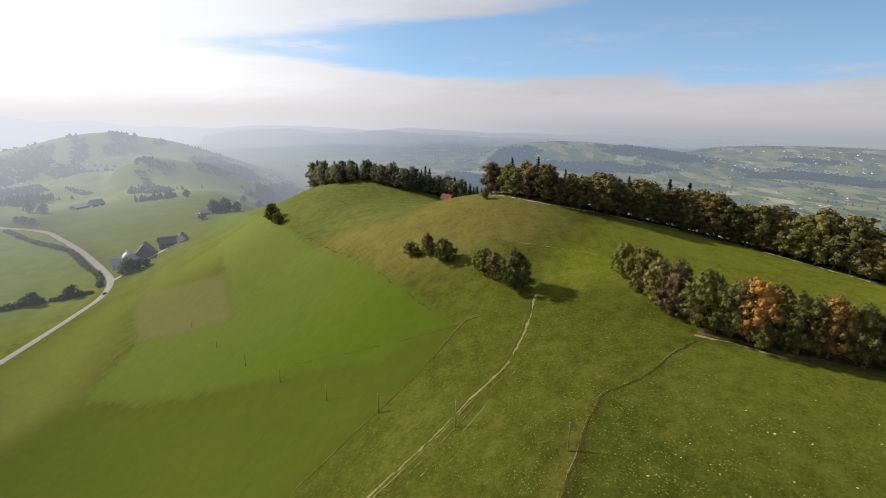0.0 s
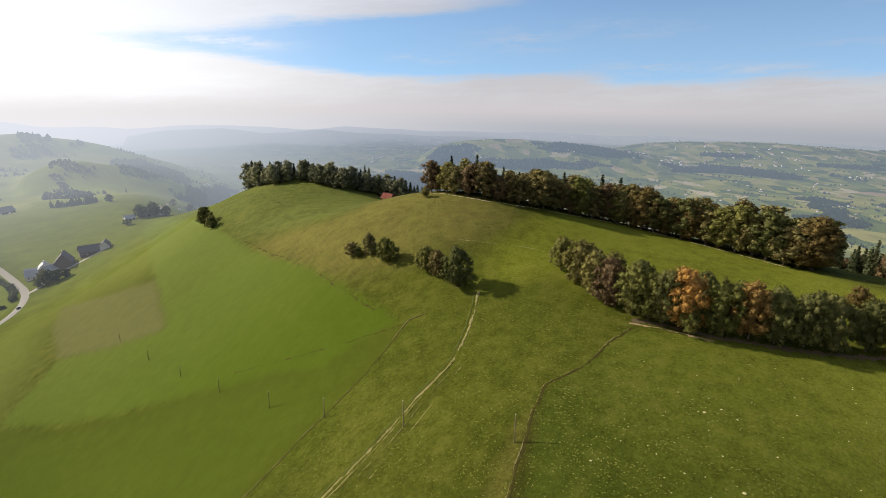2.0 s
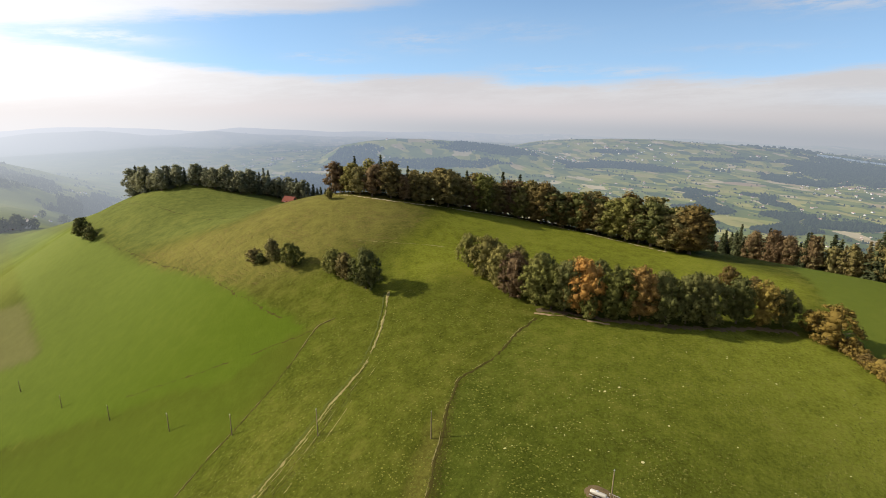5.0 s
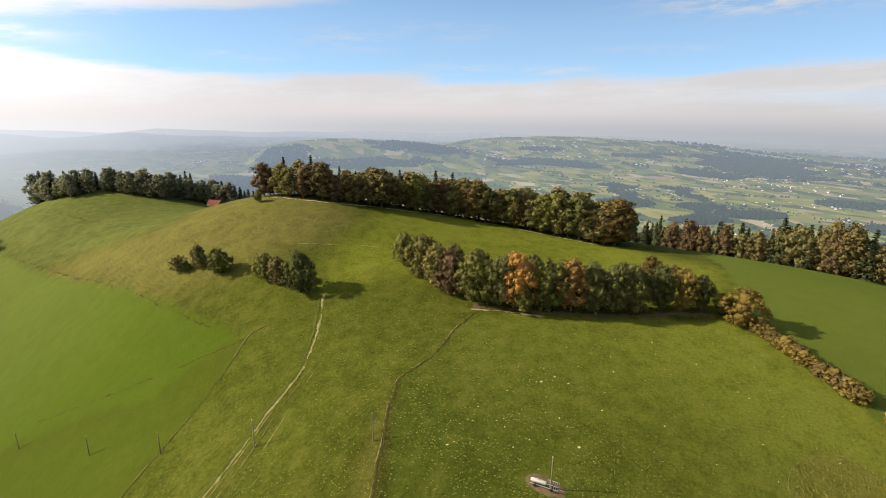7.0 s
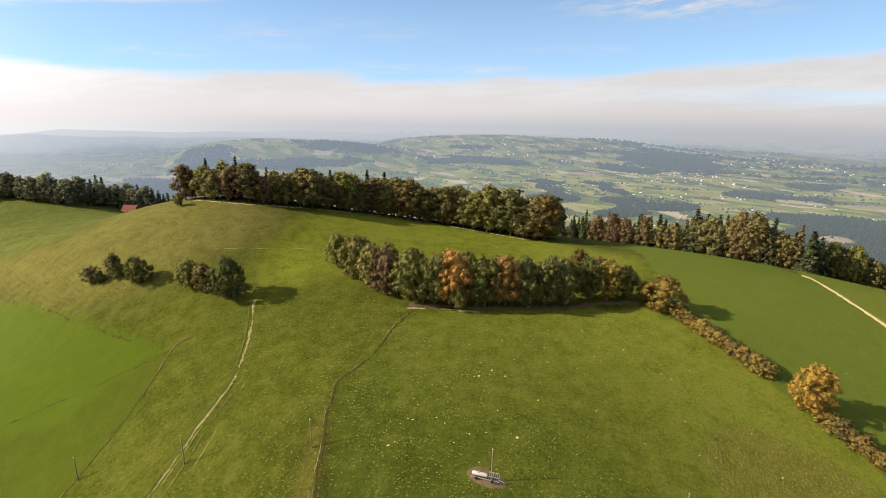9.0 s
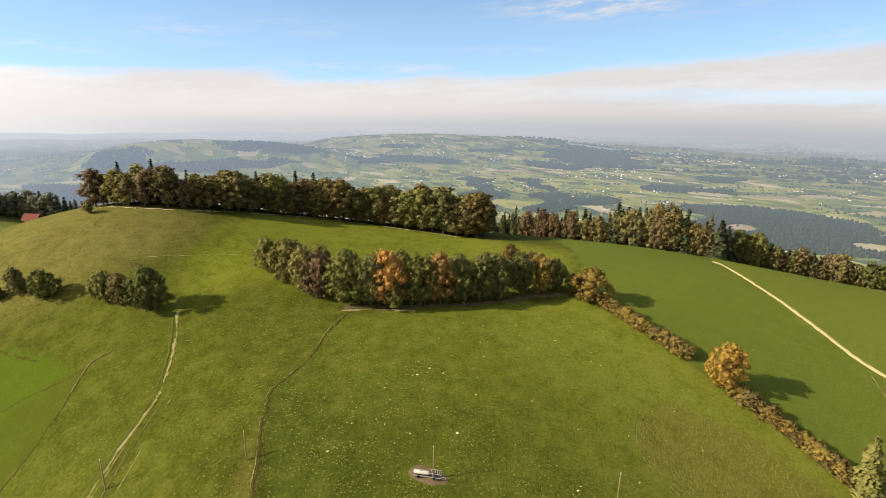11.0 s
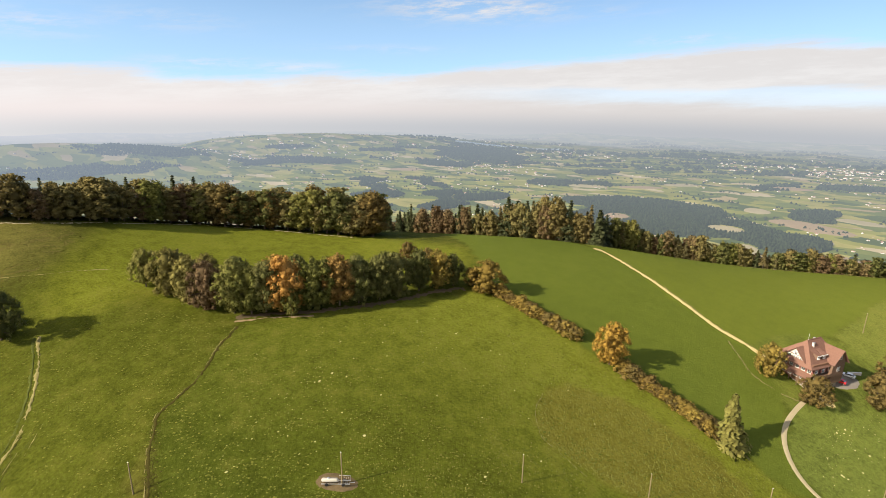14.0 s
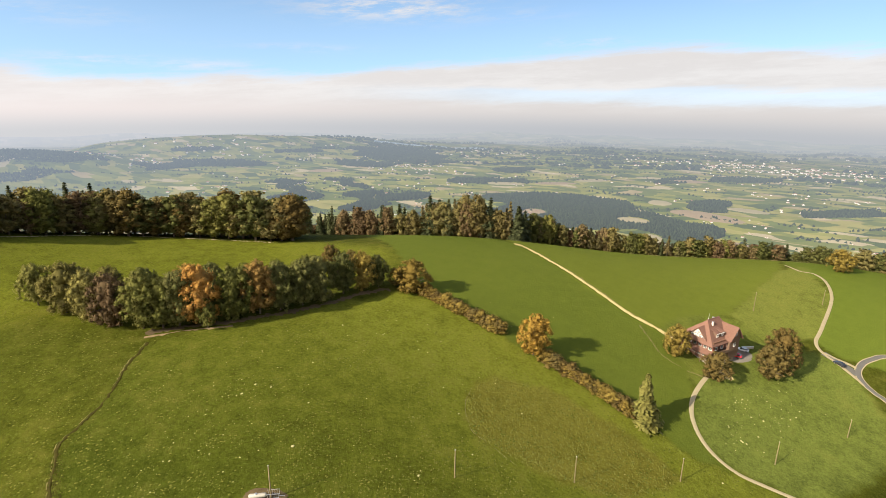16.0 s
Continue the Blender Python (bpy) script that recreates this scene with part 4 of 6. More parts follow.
FOREST = [(26, 268), (36, 257), (55, 247), (84, 246), (116, 247), (141, 231), (160, 208), (170, 192), (176, 188)]
wood(FOREST[:5], [16, 18, 19, 19, 20], 3, 5.8, beech_mix, "ridge forest trees", 8)
wood(FOREST[4:], [20, 21, 23, 24, 22], 3, 5.6, crown_mix, "ridge forest trees", 8)
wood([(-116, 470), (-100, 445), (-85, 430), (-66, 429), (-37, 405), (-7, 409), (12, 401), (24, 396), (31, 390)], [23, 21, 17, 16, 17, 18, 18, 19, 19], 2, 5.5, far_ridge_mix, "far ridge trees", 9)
wood([rim(a, 2) for a in (44, 46.5, 49, 51.5, 53)], [22, 24, 23, 22], 3, 3.6, dark_mix, "escarpment trees", 8)
wood([rim(a, 2) for a in range(53, 70, 3)], [23, 24, 26, 28, 25, 22], 3, 3.8, spruce_mix, "escarpment trees", 8)
wood([rim(a, 5) for a in range(69, 85, 3)], [21, 21, 19, 18, 17, 15], 3, 3.4, edge_mix, "escarpment trees", 5)
wood([rim(a, 5) for a in range(84, 95, 3)], [14, 17, 14, 13], 3, 3.4, copse_mix, "escarpment trees", 5)
wood([rim(a, 7) for a in range(94, 117, 3)], [13, 15, 18, 20, 21, 22, 22], 4, 4.2, copse_mix, "escarpment trees", 9)
plant(conifer(98, 0.26, 28, 0.0, 2.0, 0.036, 0.35), *rim(67.45, -6), 21.5, NEEDLE, "broad dark spruce at the path's end", wide=1.3, name="spruce")
plant(ROUND[1], *rim(97.5, -28), 14, LEAF[5], "round yellow-brown tree beside the road", wide=1.1)
edge = smooth_line(FOREST, 4.0)
ribbon("path", [tuple(p * (1 - 4.2 / np.hypot(*p))) for p in edge[::4]], 1.1, GRAVEL, 0.10, 0.9, "pale stony strip along the forest's edge", broken=0.3)
ribbon("path", [rim(a, -5) for a in range(68, 96, 3)], 0.7, RUT, 0.10, 0.6, "pale dry rim of grass along the escarpment", broken=0.15)
ribbon("path", [rim(a, -6) for a in range(48, 66, 3)], 0.9, GRAVEL, 0.10, 0.6, "pale stony path along the wood's edge")
ribbon("path", [(27, 209), (43, 202), (60, 196)], 0.35, RUT, 0.07, 1.2, "thin trodden cattle path", broken=0.45)
ribbon("path", [(-109, 359), (-77, 310), (-39, 241), (-14, 197), (4, 170)], 0.7, TRODDEN, 0.06, 1.4, "ragged earth strip between meadow and knoll", broken=0.72)
ribbon("path", [(-122, 442), (-75, 375), (-37, 321), (-16, 289)], 0.6, TRODDEN, 0.07, 1.4, "trodden earth strip below the ridge", broken=0.5)
ribbon("path", FENCE_C, 0.4, TRODDEN, 0.06, 1.4, "faint trodden strip across the meadow", broken=0.5)


# ---- hedges ----
def hedge(pts, height_m, label, leaves=None):
    line = smooth_line(pts, 1.15)
    ob = thing("hedge", label, "hedge", Matrix.Translation((*line[0], z_at(*line[0]))))
    for i, p in enumerate(line):
        h = height_m * (rng.uniform(0.8, 1.2) if leaves is None else rng.uniform(0.5, 1.7))
        if leaves is not None and rng.uniform() < 0.3:
            continue
        s = child("shrub", (SHRUBS if leaves is None else FAR_SHRUBS)[i % 3][1], ob)
        s.material_slots[0].link = "OBJECT"
        s.material_slots[0].material = leaves or (LEAF[5] if rng.uniform() < 0.5 else LEAF[8])
        s.matrix_basis = Matrix.Translation((p[0] - line[0][0] + rng.uniform(-0.3, 0.3), p[1] - line[0][1] + rng.uniform(-0.3, 0.3), z_at(*p) - z_at(*line[0]) - 0.1 * h)) @ Matrix.Rotation(rng.uniform(0, 6), 4, "Z") @ Matrix.Diagonal((h * 1.55, h * 1.55, h, 1))


hedge([(156.4, 101.6), (155.2, 88.6), (154.9, 76.8), (155.3, 69.2)], 4.7, "trimmed rust-brown hedge across the pasture")
hedge([(153.4, 51.7), (152.5, 44.4), (152.7, 36.9), (151.5, 28.4), (150.6, 22)], 4.8, "trimmed rust-brown hedge across the pasture")
hedge([(-302, 428), (-321, 423), (-346, 416), (-366, 405), (-400, 390)], 4.0, "green hedgerow along a valley stream", VALLEY_LEAF[1])
hedge([(-304, 440), (-321, 466), (-356, 499), (-402, 542), (-461, 573), (-530, 619)], 3.6, "green hedgerow beside the valley road", VALLEY_LEAF[1])

# ---- power poles ----
CERAMIC = plain("brown_ceramic", (0.06, 0.04, 0.03), 0.5)


def power_pole(x, y, h):
    ob = thing("power_pole", "weathered wooden power pole standing in the pasture", "pole", Matrix.Translation((x, y, z_at(x, y) - 0.2)), "power poles")
    child("shaft", mesh_of("shaft", *tube([(0, 0, -0.5), (0, 0, h * 0.5), (0, 0, h + 0.2)], [0.15, 0.13, 0.10], 8), [WOODPOLE], smooth=True), ob)
    child("cap", mesh_of("cap", *tube([(0, 0, h + 0.15), (0, 0, h + 0.22), (0, 0, h + 0.3)], [0.12, 0.12, 0.04], 8), [METAL]), ob)
    child("insulator", mesh_of("insulator", *tube([(0.10, 0, h - 0.30), (0.14, 0, h - 0.22), (0.14, 0, h - 0.12)], [0.03, 0.045, 0.03], 6), [CERAMIC]), ob)


for x, y, h in [(57, 72.7, 7.8), (28.8, 102.8, 7.4), (3.8, 121.8, 7.9), (-19.2, 141.9, 6.7), (-39.9, 162.1, 6.4), (-65, 190, 5.9), (-90.7, 219.8, 5.7), (-118.8, 253.6, 5.3), (-148.4, 288.1, 5.3),
                (87.8, 48.7, 7.3), (109.9, 27.6, 7.4), (133.7, 5.9, 7.0), (162.5, -16.4, 7.6), (193, -36.7, 6.6), (286.6, -33.8, 7.0), (259.8, -6.6, 8.5)]:
    power_pole(x, y, h)


# ---- feed trailer on its bare patch ----
MUD = plain("bare_earth", (0.14, 0.10, 0.052), 0.95, vary=0.8, scale=0.8, bump=0.5)


def patch(cx, cy, a, b, turn, mat, name, label, category, lift=0.09):
    k, rings = 40, 5
    r_ = np.random.default_rng(3)
    jag = 1 + 0.10 * np.convolve(r_.uniform(-1, 1, k + 2), np.ones(3) / 1.7, "valid")
    verts, faces = [(cx, cy, z_at(cx, cy) + lift)], []
    for j in range(1, rings + 1):
        for i in range(k):
            t, s = 2 * math.pi * i / k, j / rings * jag[i]
            u, v = a * s * math.cos(t), b * s * math.sin(t)
            x, y = cx + u * math.cos(turn) - v * math.sin(turn), cy + u * math.sin(turn) + v * math.cos(turn)
            verts.append((x, y, z_at(x, y) + (lift if j < rings else 0.02)))
    for i in range(k):
        faces.append((0, 1 + i, 1 + (i + 1) % k))
        for j in range(rings - 1):
            a0, b0 = 1 + j * k + i, 1 + j * k + (i + 1) % k
            faces.append((a0, a0 + k, b0 + k, b0))
    return tagged(new(name, mesh_of(name, verts, faces, [mat], smooth=True)), label, category, kind="structure")


TURN = math.atan2(70.7 - 75.9, 58.6 - 54.3)
patch(56.6, 73.9, 4.3, 2.1, TURN, MUD, "ground_patch", "bare brown earth trodden round the feed trailer", "ground")
trailer = thing("feed_trailer", "whitish livestock feed trailer with tank and open rack", "trailer", Matrix.Translation((56.2, 73.7, z_at(56.2, 73.7) + 0.08)) @ Matrix.Rotation(TURN, 4, "Z"))
TANK = plain("pale_tank", (0.40, 0.37, 0.31), 0.5, vary=0.2)
RUBBER = plain("rubber", (0.03, 0.03, 0.03), 0.8)
tank = child("tank", mesh_of("tank", *tube([(-2.9, 0, 0.95), (-2.8, 0, 0.95), (-2.6, 0, 0.95), (0.2, 0, 0.95), (0.4, 0, 0.95), (0.5, 0, 0.95)], [0.2, 0.36, 0.43, 0.43, 0.36, 0.2], 16), [TANK], smooth=True), trailer)
child("lid", mesh_of("lid", *tube([(-1.5, 0, 1.33), (-1.5, 0, 1.46), (-1.5, 0, 1.51)], [0.25, 0.25, 0.2], 10), [METAL]), tank)
for y in (-0.55, 0.55):
    part("rail", box(bmesh.new(), -2.9, y - 0.06, 0.36, 2.9, y + 0.06, 0.48), METAL, trailer)
for x in np.linspace(0.7, 2.8, 6):
    for y in (-0.62, 0.62):
        child("rack_bar", mesh_of("rack_bar", *tube([(x, y * 0.8, 0.45), (x + 0.05, y, 1.0), (x, y * 1.05, 1.45)], [0.03] * 3, 5), [METAL]), trailer)
for y in (-0.66, 0.66):
    child("top_rail", mesh_of("top_rail", *tube([(0.6, y, 1.45), (1.7, y, 1.47), (2.9, y, 1.45)], [0.04] * 3, 6), [METAL]), trailer)
for x in (-1.8, 1.6):
    for y in (-0.75, 0.75):
        w = child("wheel", mesh_of("tyre", *tube([(x, y - 0.1, 0.33), (x, y - 0.08, 0.33), (x, y + 0.08, 0.33), (x, y + 0.1, 0.33)], [0.24, 0.33, 0.33, 0.24], 16), [RUBBER], smooth=True), trailer)
child("drawbar", mesh_of("drawbar", *tube([(2.9, 0, 0.42), (3.4, 0, 0.40), (3.9, 0, 0.30)], [0.06, 0.05, 0.05], 6), [METAL]), trailer)

# ---- buildings ----
ROOF_RED = plain("red_tiles", (0.165, 0.090, 0.066), 0.92, vary=0.55, scale=2.0, bump=0.5)
PLASTER = plain("plaster", (0.62, 0.55, 0.47), 0.85, vary=0.15)
TIMBER = plain("brown_timber", (0.14, 0.085, 0.055), 0.8, vary=0.35, scale=3)
PINK = plain("shingle_wall", (0.19, 0.105, 0.07), 0.85, vary=0.25, scale=3)
m, n = material("window_glass")
finish(n, n.add("ShaderNodeBsdfPrincipled", {"Base Color": (0.03, 0.035, 0.04, 1), "Roughness": 0.08, "Specular IOR Level": 0.6}).outputs[0])
GLASS = m
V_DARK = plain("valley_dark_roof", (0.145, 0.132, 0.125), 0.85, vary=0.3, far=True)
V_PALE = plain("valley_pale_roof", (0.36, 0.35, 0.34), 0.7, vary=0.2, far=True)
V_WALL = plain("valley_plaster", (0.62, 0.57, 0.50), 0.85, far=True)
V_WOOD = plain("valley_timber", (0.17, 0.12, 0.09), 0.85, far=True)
SHUTTER = plain("shutter_paint", (0.22, 0.07, 0.05), 0.6, vary=0.2)


def window(parent, x, y, z, w, h, face="front", shutters=False):
    """A window on the front (towards -y) or on the right (towards +x) of a wall."""
    ob = new("window")
    ob.parent = parent
    ob.matrix_basis = Matrix.Translation((x, y, z)) @ (Matrix.Rotation(radians(90), 4, "Z") if face == "right" else Matrix.Identity(4))
    bm = bmesh.new()
    for x0, z0, x1, z1 in ((-w / 2 - 0.12, -0.12, w / 2 + 0.12, 0), (-w / 2 - 0.12, h, w / 2 + 0.12, h + 0.12), (-w / 2 - 0.12, 0, -w / 2, h), (w / 2, 0, w / 2 + 0.12, h), (-0.04, 0, 0.04, h)):
        box(bm, x0, -0.10, z0, x1, 0.02, z1)
    fr = bpy.data.meshes.new("window_frame")
    bm.to_mesh(fr), bm.free()
    fr.materials.append(WHITE)
    child("window_frame", fr, ob)
    part("pane", box(bmesh.new(), -w / 2, -0.04, 0, w / 2, 0.0, h), GLASS, ob)
    if shutters:
        for s in (-1, 1):
            u = s * (w / 2 + 0.42)
            part("shutter", box(bmesh.new(), u - 0.27, -0.07, -0.05, u + 0.27, -0.01, h + 0.05), SHUTTER, ob)


def slab(bm, corners, thick):
    """A roof face with thickness, from three or four corners."""
    top = [bm.verts.new(c) for c in corners]
    low = [bm.verts.new((c[0], c[1], c[2] - thick)) for c in corners]
    bm.faces.new(top)
    bm.faces.new(low[::-1])
    k = len(top)
    for i in range(k):
        bm.faces.new((top[i], low[i], low[(i + 1) % k], top[(i + 1) % k]))
    bmesh.ops.recalc_face_normals(bm, faces=bm.faces)
    return bm


def house(x, y, length, depth, wall_h, roof_h, turn, roof, wall, label, name="house", category="house", storeys=1, over=0.7, chimney=True, group=""):
    """A gabled house: the ridge runs along its length, the front looks to -y before the turn."""
    ob = thing(name, label, category, Matrix.Translation((x, y, z_at(x, y) - 0.4)) @ Matrix.Rotation(radians(turn), 4, "Z"), group)
    a, b = length / 2, depth / 2
    part("wall", prism(bmesh.new(), [(-b, -1.5), (b, -1.5), (b, wall_h), (0, wall_h + roof_h * 0.97), (-b, wall_h)], -a, a), wall, ob)
    k = roof_h / b
    for s in (-1, 1):
        part("roof", slab(bmesh.new(), [(-a - over, s * (b + over), wall_h - over * k + 0.25), (a + over, s * (b + over), wall_h - over * k + 0.25), (a + over, 0, wall_h + roof_h + 0.25), (-a - over, 0, wall_h + roof_h + 0.25)], 0.22), roof, ob)
    if chimney:
        part("chimney", box(bmesh.new(), a * 0.4, 0.6, wall_h, a * 0.4 + 0.7, 1.3, wall_h + roof_h + 0.9), PLASTER, ob)
    for st in range(storeys):
        cnt = max(2, int(length / 3.2))
        for i in range(cnt):
            window(ob, -a + (i + 0.5) * length / cnt, -b - 0.01, 1.0 + 2.7 * st, 1.1, 1.25)
    for st in range(storeys):
        for i in range(2):
            window(ob, a + 0.01, -b / 2 + i * b, 1.0 + 2.7 * st, 1.0, 1.2, "right")
    part("door", box(bmesh.new(), -0.5, -b - 0.06, 0.3, 0.5, -b + 0.02, 2.4), TIMBER, ob)
    return ob


def inn():
    ob = thing("inn", "large half-timbered inn with a steep red tiled roof and white windows", "building", Matrix.Translation((208.6, 7.2, z_at(205, 8) - 0.3)) @ Matrix.Rotation(radians(-120), 4, "Z"))
    a, b, e, top = 6.3, 6.6, 7.9, 14.4
    part("plinth", box(bmesh.new(), -a - 0.1, -b - 0.1, -3.0, a + 0.1, b + 0.1, 0.9), plain("plinth_stone", (0.26, 0.22, 0.17), 0.9), ob)
    part("wall", box(bmesh.new(), -a, -b, 0.9, a, b, e + 0.6), PINK, ob)
    o = 1.3
    lo = e - 0.6
    A, B, C, D = (-a - o, -b - o, lo), (a + 0.5, -b - o, lo), (a + 0.5, b + o, lo), (-a - o, b + o, lo)
    # thin dark sheet added over the right wall, its shade put into the colour
    part("cladding", box(bmesh.new(), a, -b + 0.1, 0.95, a + 0.05, b - 0.1, e - 0.2), plain("shade_sheet_dark", (0.055, 0.042, 0.036), 0.85, vary=0.3, scale=3), ob, "thin dark sheet for the wall's shaded side")
    P, Q_ = (0, 4.0 - b, top), (0, b - 2.5, top)
    for f in ((A, B, P), (B, C, Q_, P), (C, D, Q_), (D, A, P, Q_)):
        part("roof", slab(bmesh.new(), f, 0.3), ROOF_RED, ob, "red-brown tiled roof slope")
    part("ridge_cap", box(bmesh.new(), -0.18, 4.0 - b, top - 0.15, 0.18, b - 2.5, top + 0.14), ROOF_RED, ob)
    # cross gable on the front
    g, y0, gz = 3.0, -b - 0.2, 12.2
    gable = part("gable", prism(bmesh.new(), [(0, 0), (1, 0), (1, 1), (0, 1)], 0, 0.01), PLASTER, ob)
    bm = bmesh.new()
    v = [bm.verts.new(p) for p in ((-g, y0, lo + 0.4), (g, y0, lo + 0.4), (g, y0, e + 1.5), (0, y0, gz), (-g, y0, e + 1.5), (-g, 0, lo + 0.4), (g, 0, lo + 0.4), (g, 0, e + 1.5), (0, 0, gz), (-g, 0, e + 1.5))]
    for f in ((0, 1, 2, 3, 4), (9, 8, 7, 6, 5), (0, 4, 9, 5), (1, 6, 7, 2), (0, 5, 6, 1), (2, 7, 8, 3), (3, 8, 9, 4)):
        bm.faces.new([v[i] for i in f])
    bmesh.ops.recalc_face_normals(bm, faces=bm.faces)
    bm.to_mesh(gable.data), bm.free()
    for s in (-1, 1):
        part("gable_roof", slab(bmesh.new(), [(s * (g + 0.9), y0 - 0.9, e + 0.65), (0, y0 - 0.9, gz + 0.35), (0, 0.2, gz + 0.35), (s * (g + 0.9), 0.2, e + 0.65)], 0.25), ROOF_RED, ob)
    for x in (-2.1, -0.7, 0.7, 2.1):
        window(ob, x, y0 - 0.02, e + 0.1, 0.95, 1.3)
    window(ob, 0.0, y0 - 0.02, e + 1.95, 0.8, 0.9)
    for p, q in (((-g, e + 1.6), (0, gz)), ((g, e + 1.6), (0, gz)), ((-g, e + 1.8), (g, e + 1.8)), ((-g, e - 0.1), (g, e - 0.1))):
        child("beam", mesh_of("beam", *tube([(p[0], y0 - 0.05, p[1]), ((p[0] + q[0]) / 2, y0 - 0.05, (p[1] + q[1]) / 2), (q[0], y0 - 0.05, q[1])], [0.14] * 3, 4), [TIMBER]), ob)
    for z, cnt in ((5.4, 6), (2.2, 6)):
        for i in range(cnt):
            window(ob, -a + (i + 0.5) * 2 * a / cnt, -b - 0.02, z, 1.15, 1.5, shutters=True)
    for z in (5.4, 2.2):
        for i in range(4):
            window(ob, a + 0.07, -b + (i + 0.5) * 2 * b / 4, z, 1.1, 1.4, "right", shutters=True)
    for z in (4.2, 7.0):
        part("beam", box(bmesh.new(), -a - 0.06, -b - 0.08, z - 0.15, a + 0.06, -b + 0.02, z + 0.12), TIMBER, ob)
        part("beam", box(bmesh.new(), a - 0.02, -b, z - 0.15, a + 0.08, b, z + 0.12), TIMBER, ob)
    # dormers on the right-hand slope
    for y in (-2.9, -0.3):
        d = part("dormer", box(bmesh.new(), 2.4, y - 0.75, 9.0, 4.9, y + 0.75, 11.0), TIMBER, ob)
        part("dormer_roof", slab(bmesh.new(), [(5.3, y - 1.0, 11.0), (5.3, y + 1.0, 11.0), (1.7, y + 0.95, 12.2), (1.7, y - 0.95, 12.2)], 0.18), ROOF_RED, d)
        part("fascia", box(bmesh.new(), 5.26, y - 1.05, 10.78, 5.36, y + 1.05, 11.02), WHITE, d, "white dormer fascia")
        window(ob, 4.92, y, 9.6, 0.9, 0.9, "right")
    # rear wing with a gable of its own, its ridge across the main one
    wy, wz = b - 2.4, 13.0
    wing = part("wing", prism(bmesh.new(), [(wy - 2.9, 0.9), (wy + 2.9, 0.9), (wy + 2.9, 9.0), (wy, wz - 0.2), (wy - 2.9, 9.0)], 1.2, a + 1.1), TIMBER, ob, "dark timbered rear wing")
    for s in (-1, 1):
        part("wing_roof", slab(bmesh.new(), [(0.3, wy, wz + 0.1), (a + 2.0, wy, wz + 0.1), (a + 2.0, wy + s * 3.7, 8.2), (0.3, wy + s * 3.7, 8.2)], 0.22), ROOF_RED, wing, "red-brown tiled roof slope")
    for z in (5.4, 9.6):
        window(ob, a + 1.12, wy, z, 1.1, 1.3, "right")
    for x, y in ((1.6, -1.6), (-1.2, 2.6)):
        c = part("chimney", box(bmesh.new(), x - 0.3, y - 0.3, 11.0, x + 0.3, y + 0.3, 13.9), PLASTER, ob, "pale plastered chimney")
        part("chimney_cap", box(bmesh.new(), x - 0.38, y - 0.38, 13.9, x + 0.38, y + 0.38, 14.05), METAL, c)
    # skirt roof above the ground floor, on the front and the right
    part("skirt_roof", slab(bmesh.new(), [(-a - 0.8, -b - 1.9, 3.9), (a + 0.2, -b - 1.9, 3.9), (a + 0.2, -b - 0.03, 4.9), (-a - 0.8, -b - 0.03, 4.9)], 0.2), ROOF_RED, ob)
    for x in np.linspace(-a + 0.3, a - 0.4, 5):
        part("post", box(bmesh.new(), x - 0.12, -b - 1.7, -3.0, x + 0.12, -b - 1.5, 3.85), TIMBER, ob)
    part("balcony", box(bmesh.new(), a + 0.02, -b + 1, 3.9, a + 1.5, b - 1, 4.1), TIMBER, ob)
    part("balcony_rail", box(bmesh.new(), a + 1.42, -b + 1, 4.1, a + 1.5, b - 1, 5.0), TIMBER, ob)
    part("door", box(bmesh.new(), a - 0.02, -0.6, 0.0, a + 0.08, 0.6, 2.3), TIMBER, ob)
    child("flagpole", mesh_of("flagpole", *tube([(0, 4.4 - b, top), (0, 4.4 - b, top + 1.2), (0, 4.4 - b, top + 2.4)], [0.05, 0.045, 0.03], 6), [WHITE]), ob)


inn()
patch(216.6, -3.4, 6.4, 3.8, radians(-30), plain("red_grit", (0.205, 0.18, 0.15), 0.95, vary=0.2, scale=0.8), "car_park", "reddish grit car park beside the inn", "ground", 0.12)
ribbon("path", [(206.2, 31.6), (199.4, 26.6), (192.6, 21.2), (190.5, 13.7), (191.2, 7.5), (193.5, 4.6)], 0.55, RUT, 0.08, 0.9, "thin pale trail past the inn", broken=0.15)
patch(254.6, 105.4, 3.6, 1.7, 0.9, DIRT, "ground_patch", "bare pale earth where the footpath meets the wood", "ground", 0.14)
patch(201, 2.5, 6, 3.0, radians(-120), DIRT, "forecourt", "pale earth forecourt below the inn", "ground", 0.11)

# cars
TYRE, CHROME = RUBBER, METAL


